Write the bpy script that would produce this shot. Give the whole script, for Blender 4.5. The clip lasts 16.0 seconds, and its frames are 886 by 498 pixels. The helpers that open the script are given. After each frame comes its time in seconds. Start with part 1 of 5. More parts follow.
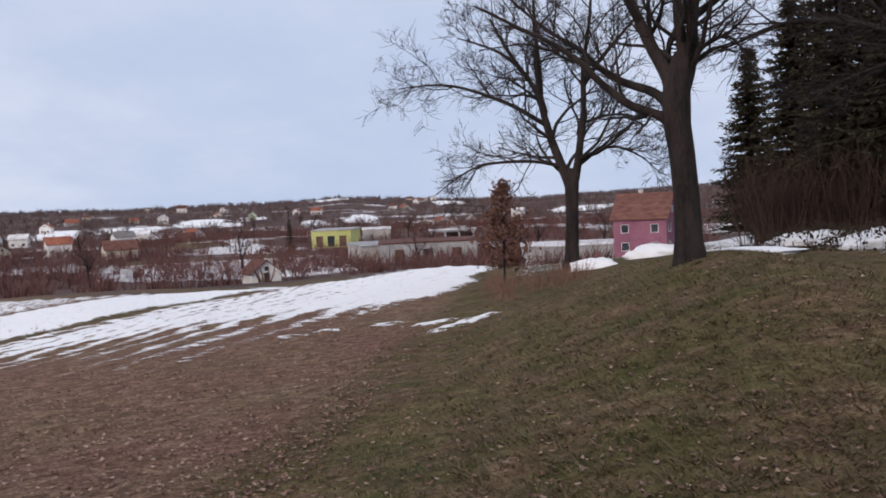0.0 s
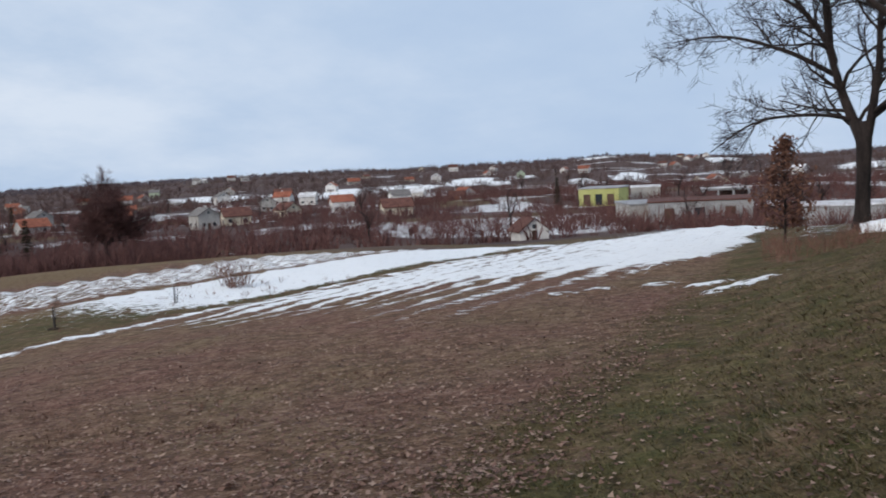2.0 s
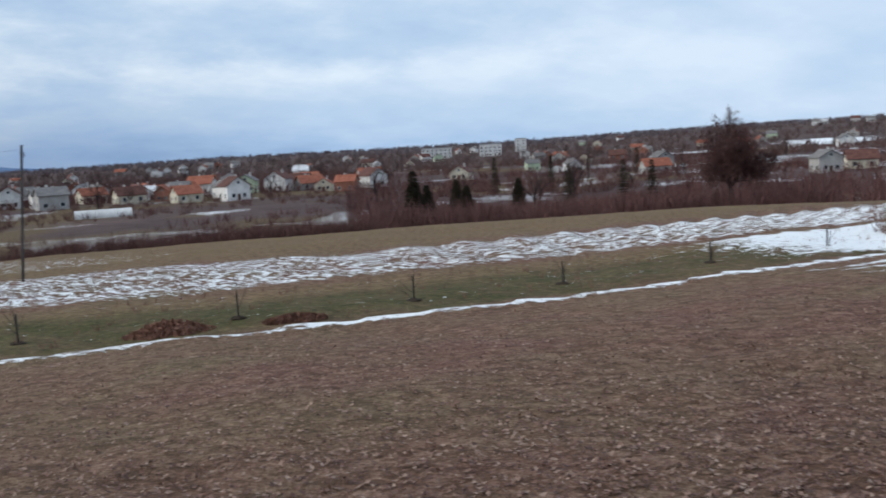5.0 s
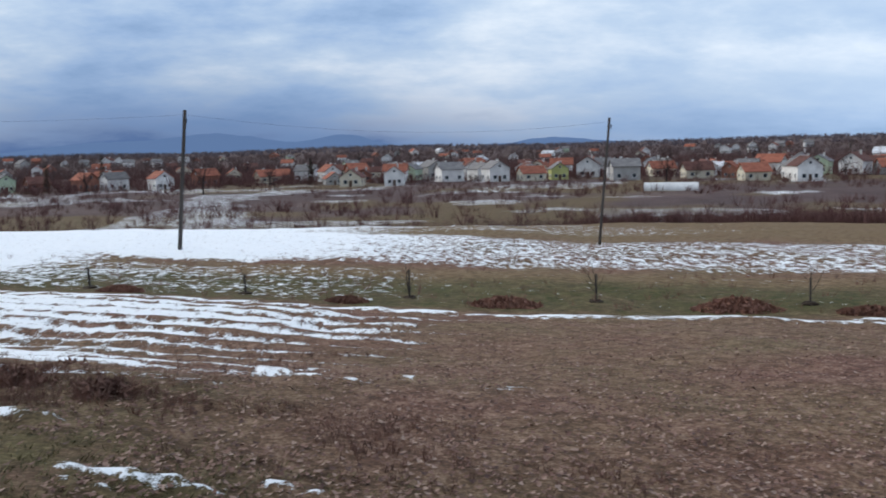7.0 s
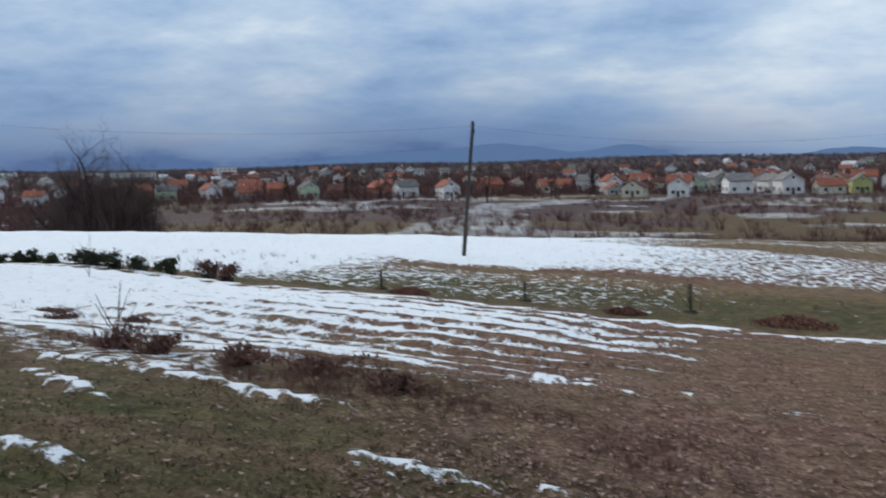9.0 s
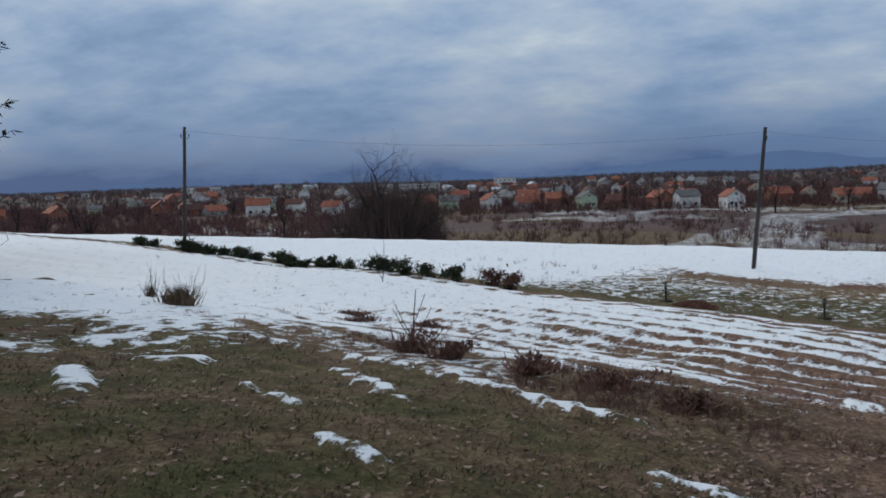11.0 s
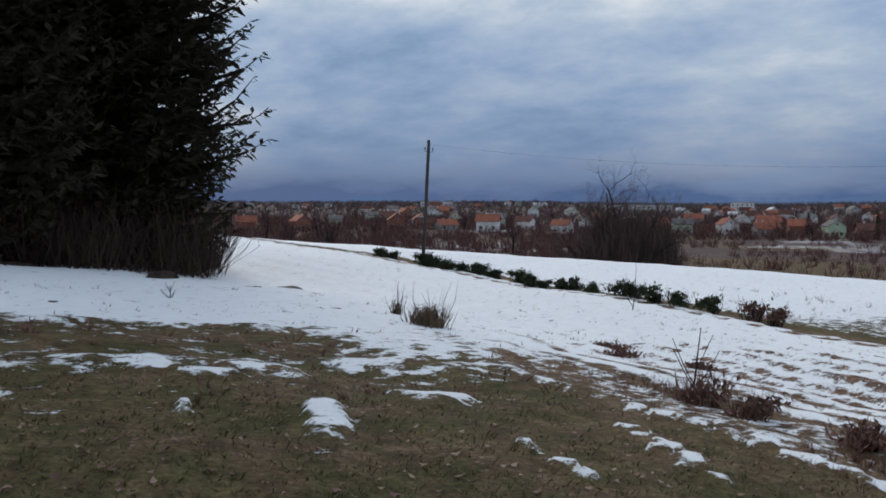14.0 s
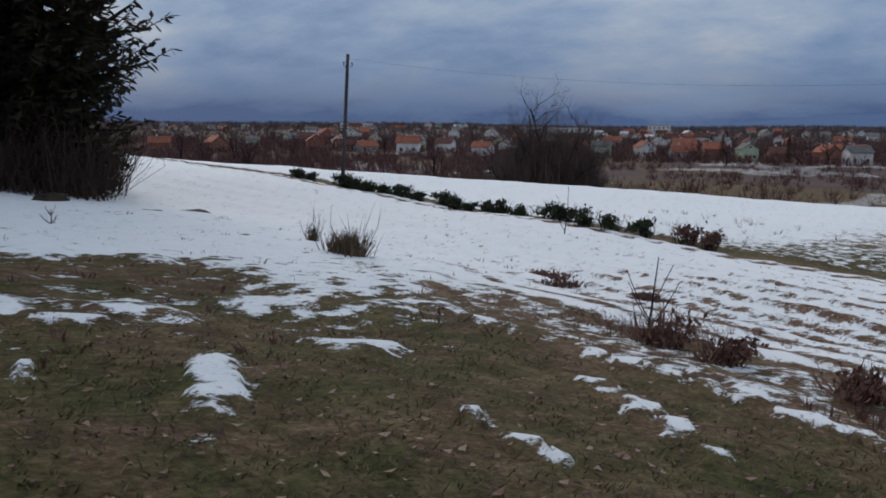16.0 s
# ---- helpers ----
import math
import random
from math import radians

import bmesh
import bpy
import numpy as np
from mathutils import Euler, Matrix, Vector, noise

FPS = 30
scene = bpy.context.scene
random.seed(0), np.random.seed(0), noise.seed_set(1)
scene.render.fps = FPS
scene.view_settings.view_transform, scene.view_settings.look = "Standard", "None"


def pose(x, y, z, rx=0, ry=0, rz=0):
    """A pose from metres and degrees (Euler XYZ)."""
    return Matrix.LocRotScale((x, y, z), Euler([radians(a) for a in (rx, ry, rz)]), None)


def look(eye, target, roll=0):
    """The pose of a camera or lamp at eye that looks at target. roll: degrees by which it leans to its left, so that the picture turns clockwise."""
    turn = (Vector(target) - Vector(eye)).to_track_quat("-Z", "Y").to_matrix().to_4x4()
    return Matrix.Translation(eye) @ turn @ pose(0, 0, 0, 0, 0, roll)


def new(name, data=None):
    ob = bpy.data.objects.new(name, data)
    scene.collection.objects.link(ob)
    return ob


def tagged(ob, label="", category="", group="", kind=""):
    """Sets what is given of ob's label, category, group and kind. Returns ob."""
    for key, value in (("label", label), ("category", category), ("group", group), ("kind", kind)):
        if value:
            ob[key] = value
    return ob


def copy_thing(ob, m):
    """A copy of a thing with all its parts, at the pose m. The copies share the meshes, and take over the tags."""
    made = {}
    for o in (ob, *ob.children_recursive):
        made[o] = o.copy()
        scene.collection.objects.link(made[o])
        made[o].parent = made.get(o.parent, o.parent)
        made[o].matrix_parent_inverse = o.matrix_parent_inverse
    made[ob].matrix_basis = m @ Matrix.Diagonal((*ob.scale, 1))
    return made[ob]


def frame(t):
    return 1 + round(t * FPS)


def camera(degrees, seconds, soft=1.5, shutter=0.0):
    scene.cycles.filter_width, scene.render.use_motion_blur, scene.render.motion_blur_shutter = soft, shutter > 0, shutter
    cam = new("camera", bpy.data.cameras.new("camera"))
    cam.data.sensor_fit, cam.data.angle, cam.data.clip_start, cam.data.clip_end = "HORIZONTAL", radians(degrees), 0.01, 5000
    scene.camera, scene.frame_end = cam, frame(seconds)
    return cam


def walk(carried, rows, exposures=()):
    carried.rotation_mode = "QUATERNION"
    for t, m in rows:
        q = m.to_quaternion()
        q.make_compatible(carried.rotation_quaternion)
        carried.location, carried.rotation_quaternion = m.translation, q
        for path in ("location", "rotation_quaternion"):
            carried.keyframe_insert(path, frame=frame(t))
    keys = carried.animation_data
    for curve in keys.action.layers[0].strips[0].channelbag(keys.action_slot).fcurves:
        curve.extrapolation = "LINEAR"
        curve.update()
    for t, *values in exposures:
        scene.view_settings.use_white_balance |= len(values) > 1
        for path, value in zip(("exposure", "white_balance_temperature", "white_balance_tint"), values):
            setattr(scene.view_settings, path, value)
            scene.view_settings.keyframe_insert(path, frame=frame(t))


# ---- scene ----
cam = camera(49.5, 16.0, soft=1.7, shutter=0.25)

# seconds, heading (degrees to the left of north), pitch, lean, and the eye's place
PATH = [
    (0.0, -0.01, -2.98, -2.59, -0.005, -0.002, 1.646),
    (0.5, 2.28, -3.53, -3.37, -0.027, -0.009, 1.643),
    (1.0, 5.16, -3.62, -3.14, -0.031, -0.034, 1.648),
    (1.5, 10.47, -4.17, -2.74, -0.048, -0.070, 1.656),
    (2.0, 15.93, -4.69, -3.02, -0.073, -0.124, 1.658),
    (2.5, 20.31, -5.15, -2.72, -0.133, -0.203, 1.652),
    (3.0, 26.96, -5.67, -3.34, -0.268, -0.294, 1.641),
    (3.2, 29.48, -5.91, -3.31, -0.340, -0.330, 1.638),
    (5.3, 55.55, -6.10, -2.28, -1.221, -0.701, 1.614),
    (5.5, 58.30, -6.10, -1.51, -1.268, -0.723, 1.609),
    (6.0, 64.96, -6.50, -0.97, -1.302, -0.764, 1.609),
    (6.5, 76.23, -6.23, -1.91, -1.264, -0.856, 1.619),
    (7.0, 84.14, -6.32, -1.31, -1.234, -0.927, 1.616),
    (7.5, 87.61, -7.36, -1.56, -1.206, -0.946, 1.611),
    (8.0, 92.22, -7.83, -1.29, -1.171, -0.908, 1.621),
    (8.5, 95.29, -8.04, -1.12, -1.171, -0.896, 1.624),
    (9.0, 100.74, -5.38, -1.20, -1.158, -0.936, 1.632),
    (9.5, 108.00, -2.90, -1.80, -1.145, -0.981, 1.643),
    (10.0, 111.67, -3.08, -1.65, -1.144, -0.995, 1.643),
    (10.2, 113.02, -3.18, -1.33, -1.155, -1.010, 1.641),
    (12.3, 128.33, -6.45, -1.01, -1.472, -1.463, 1.624),
    (12.5, 130.90, -6.32, 0.23, -1.524, -1.538, 1.625),
    (13.0, 129.15, -5.89, 0.61, -1.684, -1.799, 1.604),
    (13.5, 129.48, -4.78, -0.61, -1.884, -2.048, 1.607),
    (14.0, 130.60, -3.07, 0.11, -2.140, -2.318, 1.613),
    (14.5, 125.48, -1.82, -0.89, -2.401, -2.614, 1.600),
    (15.0, 125.09, -2.00, -1.23, -2.684, -2.833, 1.534),
    (15.5, 127.75, -6.33, -1.03, -2.956, -3.042, 1.507),
    (16.0, 125.81, -7.68, 0.48, -3.208, -3.254, 1.497),
]


def aim(head, pitch, lean, x, y, z):
    h, p = radians(head), radians(pitch)
    way = Vector((-math.sin(h) * math.cos(p), math.cos(h) * math.cos(p), math.sin(p)))
    eye = Vector((x, y, z))
    return look(eye, eye + way * 10, lean)


# the film's exposure and white balance drift as the view turns
EXPOSURES = [(0.0, 0.23, 6950, 19), (1.5, 0.20, 6750, 13), (3.0, 0.13, 6480, 8), (5.5, 0.33, 6380, 7), (7.0, 0.37, 6400, 9), (8.0, 0.28, 6430, 10), (8.6, 0.28, 6430, 9), (9.0, 0.21, 6380, 7), (9.6, -0.16, 6400, 8), (11.5, -0.10, 6450, 8), (13.0, -0.02, 6500, 10), (14.0, -0.06, 6500, 10), (15.0, -0.18, 6500, 9), (16.0, -0.26, 6550, 11)]
walk(cam, [(r[0], aim(*r[1:])) for r in PATH], EXPOSURES)

# ---------------------------------------------------------------- light
SUN_AZ, SUN_EL = 150.0, 24.0
world = bpy.data.worlds.new("winter_sky")
scene.world = world
world.use_nodes = True


def build_sky():
    nt = world.node_tree
    nt.nodes.clear()
    N, L = nt.nodes.new, nt.links.new
    out = N("ShaderNodeOutputWorld")
    sky = N("ShaderNodeTexSky")
    sky.sky_type, sky.sun_disc = "NISHITA", False
    sky.sun_elevation, sky.sun_rotation = radians(SUN_EL), radians(-SUN_AZ)
    clear = N("ShaderNodeBackground")
    clear.inputs[1].default_value = 0.10
    L(sky.outputs[0], clear.inputs[0])
    tc = N("ShaderNodeTexCoord")
    sep = N("ShaderNodeSeparateXYZ")
    L(tc.outputs["Generated"], sep.inputs[0])

    def m(op, a, b=None, clamp=False):
        n = N("ShaderNodeMath")
        n.operation, n.use_clamp = op, clamp
        for i, v in enumerate((a, b)):
            if v is None:
                continue
            if isinstance(v, (int, float)):
                n.inputs[i].default_value = v
            else:
                L(v, n.inputs[i])
        return n.outputs[0]

    up = m("MAXIMUM", sep.outputs[2], 0.0)
    den = m("ADD", up, 0.27)
    cx, cy = m("DIVIDE", sep.outputs[0], den), m("DIVIDE", sep.outputs[1], den)
    comb = N("ShaderNodeCombineXYZ")
    L(cx, comb.inputs[0]), L(cy, comb.inputs[1])

    def clouds(scale, detail, rough, dist, off):
        mp = N("ShaderNodeMapping")
        mp.inputs["Location"].default_value = off
        mp.inputs["Rotation"].default_value = (0, 0, 0.15)
        mp.inputs["Scale"].default_value = (1.0, 0.78, 1.0)
        L(comb.outputs[0], mp.inputs[0])
        n = N("ShaderNodeTexNoise")
        n.inputs["Scale"].default_value, n.inputs["Detail"].default_value = scale, detail
        n.inputs["Roughness"].default_value, n.inputs["Distortion"].default_value = rough, dist
        L(mp.outputs[0], n.inputs["Vector"])
        return n.outputs[0]

    big = clouds(0.62, 4, 0.5, 0.2, (3.1, 7.7, 0))
    fine = clouds(2.1, 8, 0.60, 0.0, (1.3, 4.2, 0))

    def toward(az):
        a = radians(az)
        return m("ADD", m("MULTIPLY", sep.outputs[0], -math.sin(a)), m("MULTIPLY", sep.outputs[1], math.cos(a)))

    # smooth thin cloud in the north, broken cloud with clear cells towards the south-west
    calm = m("MULTIPLY", m("ADD", toward(-5), 0.10), 0.95, True)
    both = m("ADD", m("MULTIPLY", big, 0.55), m("MULTIPLY", fine, 0.45))
    gain = m("SUBTRACT", 1.42, m("MULTIPLY", calm, 0.97))
    both = m("ADD", m("ADD", m("MULTIPLY", m("SUBTRACT", both, 0.5), gain), 0.528), m("MULTIPLY", calm, 0.055))
    # the overcast thins towards the south-west, and a long bright gap lies low in the west
    thin = m("MULTIPLY", m("SUBTRACT", toward(128), 0.2, True), m("MULTIPLY", m("SUBTRACT", up, 0.05, True), 0.62))
    rise = m("MULTIPLY", m("SUBTRACT", up, m("ADD", 0.045, m("MULTIPLY", fine, 0.05))), 36.0)
    aside = m("MULTIPLY", m("SUBTRACT", 1.0, toward(57)), 26.0)
    gap = m("POWER", 2.718, m("MULTIPLY", m("ADD", m("MULTIPLY", rise, rise), aside), -1.0))
    both = m("ADD", m("ADD", both, thin), m("MULTIPLY", gap, 0.10))
    ramp = N("ShaderNodeValToRGB")
    r = ramp.color_ramp
    r.elements[0].position, r.elements[0].color = 0.35, (0.16, 0.27, 0.46, 1)
    r.elements[1].position, r.elements[1].color = 0.67, (0.82, 0.87, 0.92, 1)
    e = r.elements.new(0.47)
    e.color = (0.325, 0.45, 0.655, 1)
    e = r.elements.new(0.56)
    e.color = (0.49, 0.60, 0.745, 1)
    L(both, ramp.inputs[0])
    # a dark blue bank of cloud stands low in the south-west
    low = m("POWER", m("SUBTRACT", 1.0, up, True), 17.0)
    ragged = m("ADD", m("MULTIPLY", fine, 1.6), 0.25)
    veil = N("ShaderNodeMix")
    veil.data_type = "RGBA"
    L(m("MULTIPLY", m("MULTIPLY", m("MULTIPLY", m("SUBTRACT", toward(128), 0.35, True), 2.0, True), low), ragged, True), veil.inputs["Factor"])
    haze = N("ShaderNodeMix")
    haze.data_type = "RGBA"
    L(m("MULTIPLY", calm, 0.60), haze.inputs["Factor"])
    L(ramp.outputs[0], haze.inputs["A"])
    haze.inputs["B"].default_value = (0.43, 0.575, 0.80, 1)
    L(haze.outputs["Result"], veil.inputs["A"])
    veil.inputs["B"].default_value = (0.080, 0.140, 0.29, 1)
    cover = N("ShaderNodeBackground")
    L(veil.outputs["Result"], cover.inputs[0])
    cover.inputs[1].default_value = 0.93
    mix = N("ShaderNodeMixShader")
    mix.inputs[0].default_value = 0.992
    L(clear.outputs[0], mix.inputs[1]), L(cover.outputs[0], mix.inputs[2])
    L(mix.outputs[0], out.inputs[0])


build_sky()
sun_data = bpy.data.lights.new("sun", "SUN")
sun_data.energy, sun_data.angle, sun_data.color = 1.5, radians(25), (1.0, 0.96, 0.90)
sun = new("sun", sun_data)
_a, _e = radians(SUN_AZ), radians(SUN_EL)
sun.matrix_world = look((-math.sin(_a) * 90 * math.cos(_e), math.cos(_a) * 90 * math.cos(_e), 90 * math.sin(_e)), (0, 0, 0))


# ---------------------------------------------------------------- materials
def mat_nodes(name):
    m = bpy.data.materials.new(name)
    m.use_nodes = True
    nt = m.node_tree
    bs = nt.nodes["Principled BSDF"]
    return m, nt, bs


def rough_mat(name, dark, light, scale=8.0, rough=0.85, bump=0.3, spread=0.15, detail=5, fine=None, metal=0.0, stretch=(1, 1, 1)):
    """A worn surface: two scales of colour noise, a spread from object to object, fine relief."""
    m, nt, bs = mat_nodes(name)
    N, L = nt.nodes.new, nt.links.new
    tc = N("ShaderNodeTexCoord")
    mp = N("ShaderNodeMapping")
    mp.inputs["Scale"].default_value = stretch
    L(tc.outputs["Object"], mp.inputs[0])
    a = N("ShaderNodeTexNoise")
    a.inputs["Scale"].default_value, a.inputs["Detail"].default_value = scale, detail
    b = N("ShaderNodeTexNoise")
    b.inputs["Scale"].default_value, b.inputs["Detail"].default_value = (fine or scale * 7), 3
    L(mp.outputs[0], a.inputs["Vector"]), L(mp.outputs[0], b.inputs["Vector"])
    add = N("ShaderNodeMath")
    add.operation = "MULTIPLY_ADD"
    L(a.outputs[0], add.inputs[0])
    add.inputs[1].default_value = 0.65
    half = N("ShaderNodeMath")
    half.operation = "MULTIPLY"
    L(b.outputs[0], half.inputs[0])
    half.inputs[1].default_value = 0.35
    L(half.outputs[0], add.inputs[2])
    ramp = N("ShaderNodeValToRGB")
    ramp.color_ramp.elements[0].position, ramp.color_ramp.elements[0].color = 0.35, (*dark, 1)
    ramp.color_ramp.elements[1].position, ramp.color_ramp.elements[1].color = 0.65, (*light, 1)
    L(add.outputs[0], ramp.inputs[0])
    col = ramp.outputs[0]
    if spread:
        oi = N("ShaderNodeObjectInfo")
        mr = N("ShaderNodeMapRange")
        mr.inputs["To Min"].default_value, mr.inputs["To Max"].default_value = 1 - spread, 1 + spread
        L(oi.outputs["Random"], mr.inputs["Value"])
        hsv = N("ShaderNodeHueSaturation")
        L(mr.outputs[0], hsv.inputs["Value"])
        L(col, hsv.inputs["Color"])
        col = hsv.outputs[0]
    L(col, bs.inputs["Base Color"])
    bs.inputs["Roughness"].default_value, bs.inputs["Metallic"].default_value = rough, metal
    bs.inputs["Specular IOR Level"].default_value = 0.25
    if bump:
        bp = N("ShaderNodeBump")
        bp.inputs["Strength"].default_value, bp.inputs["Distance"].default_value = bump, 0.02
        L(b.outputs[0], bp.inputs["Height"])
        L(bp.outputs[0], bs.inputs["Normal"])
    return m


M_BARK = rough_mat("bark", (0.012, 0.009, 0.009), (0.045, 0.034, 0.031), 5, 0.95, 0.8, 0.1, stretch=(1, 1, 0.25))
M_TWIG = rough_mat("twig", (0.014, 0.011, 0.012), (0.040, 0.030, 0.030), 3, 0.95, 0.0, 0.1)
M_NEEDLE = rough_mat("spruce_needles", (0.024, 0.022, 0.016), (0.062, 0.054, 0.038), 2.5, 0.9, 0.0, 0.2)
M_NEEDLE.node_tree.nodes["Principled BSDF"].inputs["Specular IOR Level"].default_value = 0.0
M_POLE = rough_mat("weathered_pole_wood", (0.034, 0.029, 0.028), (0.090, 0.077, 0.070), 4, 0.9, 0.4, 0.1, stretch=(1, 1, 0.1))
M_WIRE = rough_mat("wire", (0.02, 0.02, 0.022), (0.04, 0.04, 0.045), 2, 0.5, 0.0, 0, metal=0.3)


def ground_material():
    m, nt, bs = mat_nodes("winter_ground")
    N, L = nt.nodes.new, nt.links.new
    geo = N("ShaderNodeNewGeometry")

    def attr(n):
        a = N("ShaderNodeAttribute")
        a.attribute_name = n
        return a.outputs["Fac"]

    def noise(scale, detail=4, rough=0.6, stretch=None):
        n = N("ShaderNodeTexNoise")
        n.inputs["Scale"].default_value, n.inputs["Detail"].default_value, n.inputs["Roughness"].default_value = scale, detail, rough
        if stretch:
            mp = N("ShaderNodeMapping")
            mp.inputs["Rotation"].default_value, mp.inputs["Scale"].default_value = (0, 0, ROW_TURN), stretch
            L(geo.outputs["Position"], mp.inputs[0])
            L(mp.outputs[0], n.inputs["Vector"])
        else:
            L(geo.outputs["Position"], n.inputs["Vector"])
        return n.outputs[0]

    def ramp(fac, *stops):
        r = N("ShaderNodeValToRGB")
        while len(r.color_ramp.elements) < len(stops):
            r.color_ramp.elements.new(0.5)
        for e, (p, c) in zip(r.color_ramp.elements, stops):
            e.position, e.color = p, (*c, 1)
        L(fac, r.inputs[0])
        return r.outputs[0]

    def mix(fac, a, b, mode="MIX"):
        x = N("ShaderNodeMix")
        x.data_type, x.blend_type = "RGBA", mode
        if isinstance(fac, float):
            x.inputs["Factor"].default_value = fac
        else:
            L(fac, x.inputs["Factor"])
        L(a, x.inputs["A"]), L(b, x.inputs["B"])
        return x.outputs["Result"]

    def math_(op, a, b=0.0, clamp=False):
        n = N("ShaderNodeMath")
        n.operation, n.use_clamp = op, clamp
        for i, v in enumerate((a, b)):
            if isinstance(v, (int, float)):
                n.inputs[i].default_value = v
            else:
                L(v, n.inputs[i])
        return n.outputs[0]

    fine, mid, wide = noise(22, 4, 0.75), noise(4.5, 5, 0.65), noise(0.35, 4, 0.6)
    grain = math_("ADD", math_("MULTIPLY", fine, 0.55), math_("MULTIPLY", mid, 0.45))
    leaf = ramp(grain, (0.36, (0.050, 0.024, 0.018)), (0.50, (0.155, 0.076, 0.055)), (0.64, (0.330, 0.200, 0.150)))
    stub = ramp(grain, (0.36, (0.052, 0.036, 0.019)), (0.50, (0.150, 0.100, 0.056)), (0.64, (0.310, 0.220, 0.136)))
    brown = mix(math_("SUBTRACT", math_("MULTIPLY", wide, 2.6), 0.85, True), leaf, stub)
    lawn = ramp(grain, (0.36, (0.026, 0.028, 0.011)), (0.50, (0.070, 0.070, 0.026)), (0.66, (0.15, 0.135, 0.06)))
    green = ramp(grain, (0.36, (0.016, 0.016, 0.005)), (0.50, (0.050, 0.049, 0.013)), (0.66, (0.112, 0.102, 0.032)))
    straw = ramp(grain, (0.36, (0.059, 0.037, 0.018)), (0.50, (0.162, 0.108, 0.054)), (0.64, (0.293, 0.210, 0.117)))
    wilt = math_("SUBTRACT", 1.0, attr("lush"))
    grass = mix(math_("MULTIPLY", math_("SUBTRACT", math_("MULTIPLY", noise(0.8, 4, 0.65), 2.8), 1.05, True), wilt), green, straw)
    # valley floor brown is lifted too, to match the haze put into far woods
    wood = ramp(math_("ADD", math_("MULTIPLY", noise(0.12, 6, 0.75), 0.6), math_("MULTIPLY", noise(0.02, 4), 0.4)),
                (0.38, (0.062, 0.040, 0.039)), (0.52, (0.095, 0.061, 0.056)), (0.64, (0.130, 0.088, 0.074)))
    snow = ramp(noise(3, 4), (0.3, (0.84, 0.85, 0.87)), (0.7, (0.91, 0.91, 0.92)))
    grass = mix(math_("MULTIPLY", math_("SUBTRACT", math_("MULTIPLY", noise(1.3, 5, 0.7), 3.5), 1.46, True), wilt), grass, leaf)
    grass = mix(attr("lush"), grass, lawn)
    col = mix(attr("grass"), brown, grass)
    col = mix(attr("dry"), col, straw)
    col = mix(attr("wild"), col, wood)
    turned = N("ShaderNodeMapping")
    turned.inputs["Rotation"].default_value = (0, 0, ROW_TURN)
    L(geo.outputs["Position"], turned.inputs[0])
    across = N("ShaderNodeSeparateXYZ")
    L(turned.outputs[0], across.inputs[0])
    phase = math_("ADD", math_("MULTIPLY", across.outputs[1], 6.1), math_("MULTIPLY", noise(0.5, 3, 0.6, (0.25, 1.0, 1.0)), 7.0))
    furrow = math_("MULTIPLY", math_("MULTIPLY", math_("SINE", phase), 0.30), attr("rows"))
    drawn = math_("MULTIPLY", math_("SUBTRACT", noise(5.5, 7, 0.82, (0.42, 1.0, 1.0)), 0.5), 2.3)
    even = math_("MULTIPLY", math_("SUBTRACT", noise(4.0, 7, 0.74), 0.5), 2.0)
    tilled = math_("ADD", attr("rows"), math_("MULTIPLY", math_("SUBTRACT", attr("rough"), 0.42), 2.0, True), True)
    torn = math_("ADD", math_("MULTIPLY", drawn, tilled), math_("MULTIPLY", even, math_("SUBTRACT", 1.0, tilled)))
    clod = math_("MULTIPLY", math_("MULTIPLY", math_("SUBTRACT", noise(3.6, 6, 0.80, (0.62, 1.0, 1.0)), 0.5), 3.0), attr("rough"))
    edge = math_("ADD", math_("ADD", attr("snow"), furrow), math_("ADD", torn, clod))
    thin = math_("MULTIPLY", math_("SUBTRACT", attr("snow"), 0.10), 12.0, True)
    edge = math_("MULTIPLY", math_("MULTIPLY", math_("SUBTRACT", edge, 0.52), 9.0, True), thin)
    speck = math_("MULTIPLY", math_("SUBTRACT", noise(7.0, 5, 0.7, (0.6, 1.0, 1.0)), 0.615), 14.0, True)
    edge = math_("MULTIPLY", edge, math_("SUBTRACT", 1.0, math_("MULTIPLY", speck, attr("near"))))
    col = mix(edge, col, snow)
    L(col, bs.inputs["Base Color"])
    bs.inputs["Roughness"].default_value = 0.95
    bs.inputs["Specular IOR Level"].default_value = 0.15
    bp = N("ShaderNodeBump")
    bp.inputs["Strength"].default_value, bp.inputs["Distance"].default_value = 0.7, 0.05
    L(math_("ADD", grain, math_("MULTIPLY", edge, 0.5)), bp.inputs["Height"])
    L(bp.outputs[0], bs.inputs["Normal"])
    return m


# ---------------------------------------------------------------- ground
# field coordinates: p across the rows (downhill, west), q along them (south)
ROW_AZ = radians(73.0)
ROW_TURN = -ROW_AZ
PN = (-math.sin(ROW_AZ), math.cos(ROW_AZ))
QN = (-math.cos(ROW_AZ), -math.sin(ROW_AZ))


def sstep(a, b, v):
    t = np.clip((v - a) / (b - a), 0, 1)
    return t * t * (3 - 2 * t)


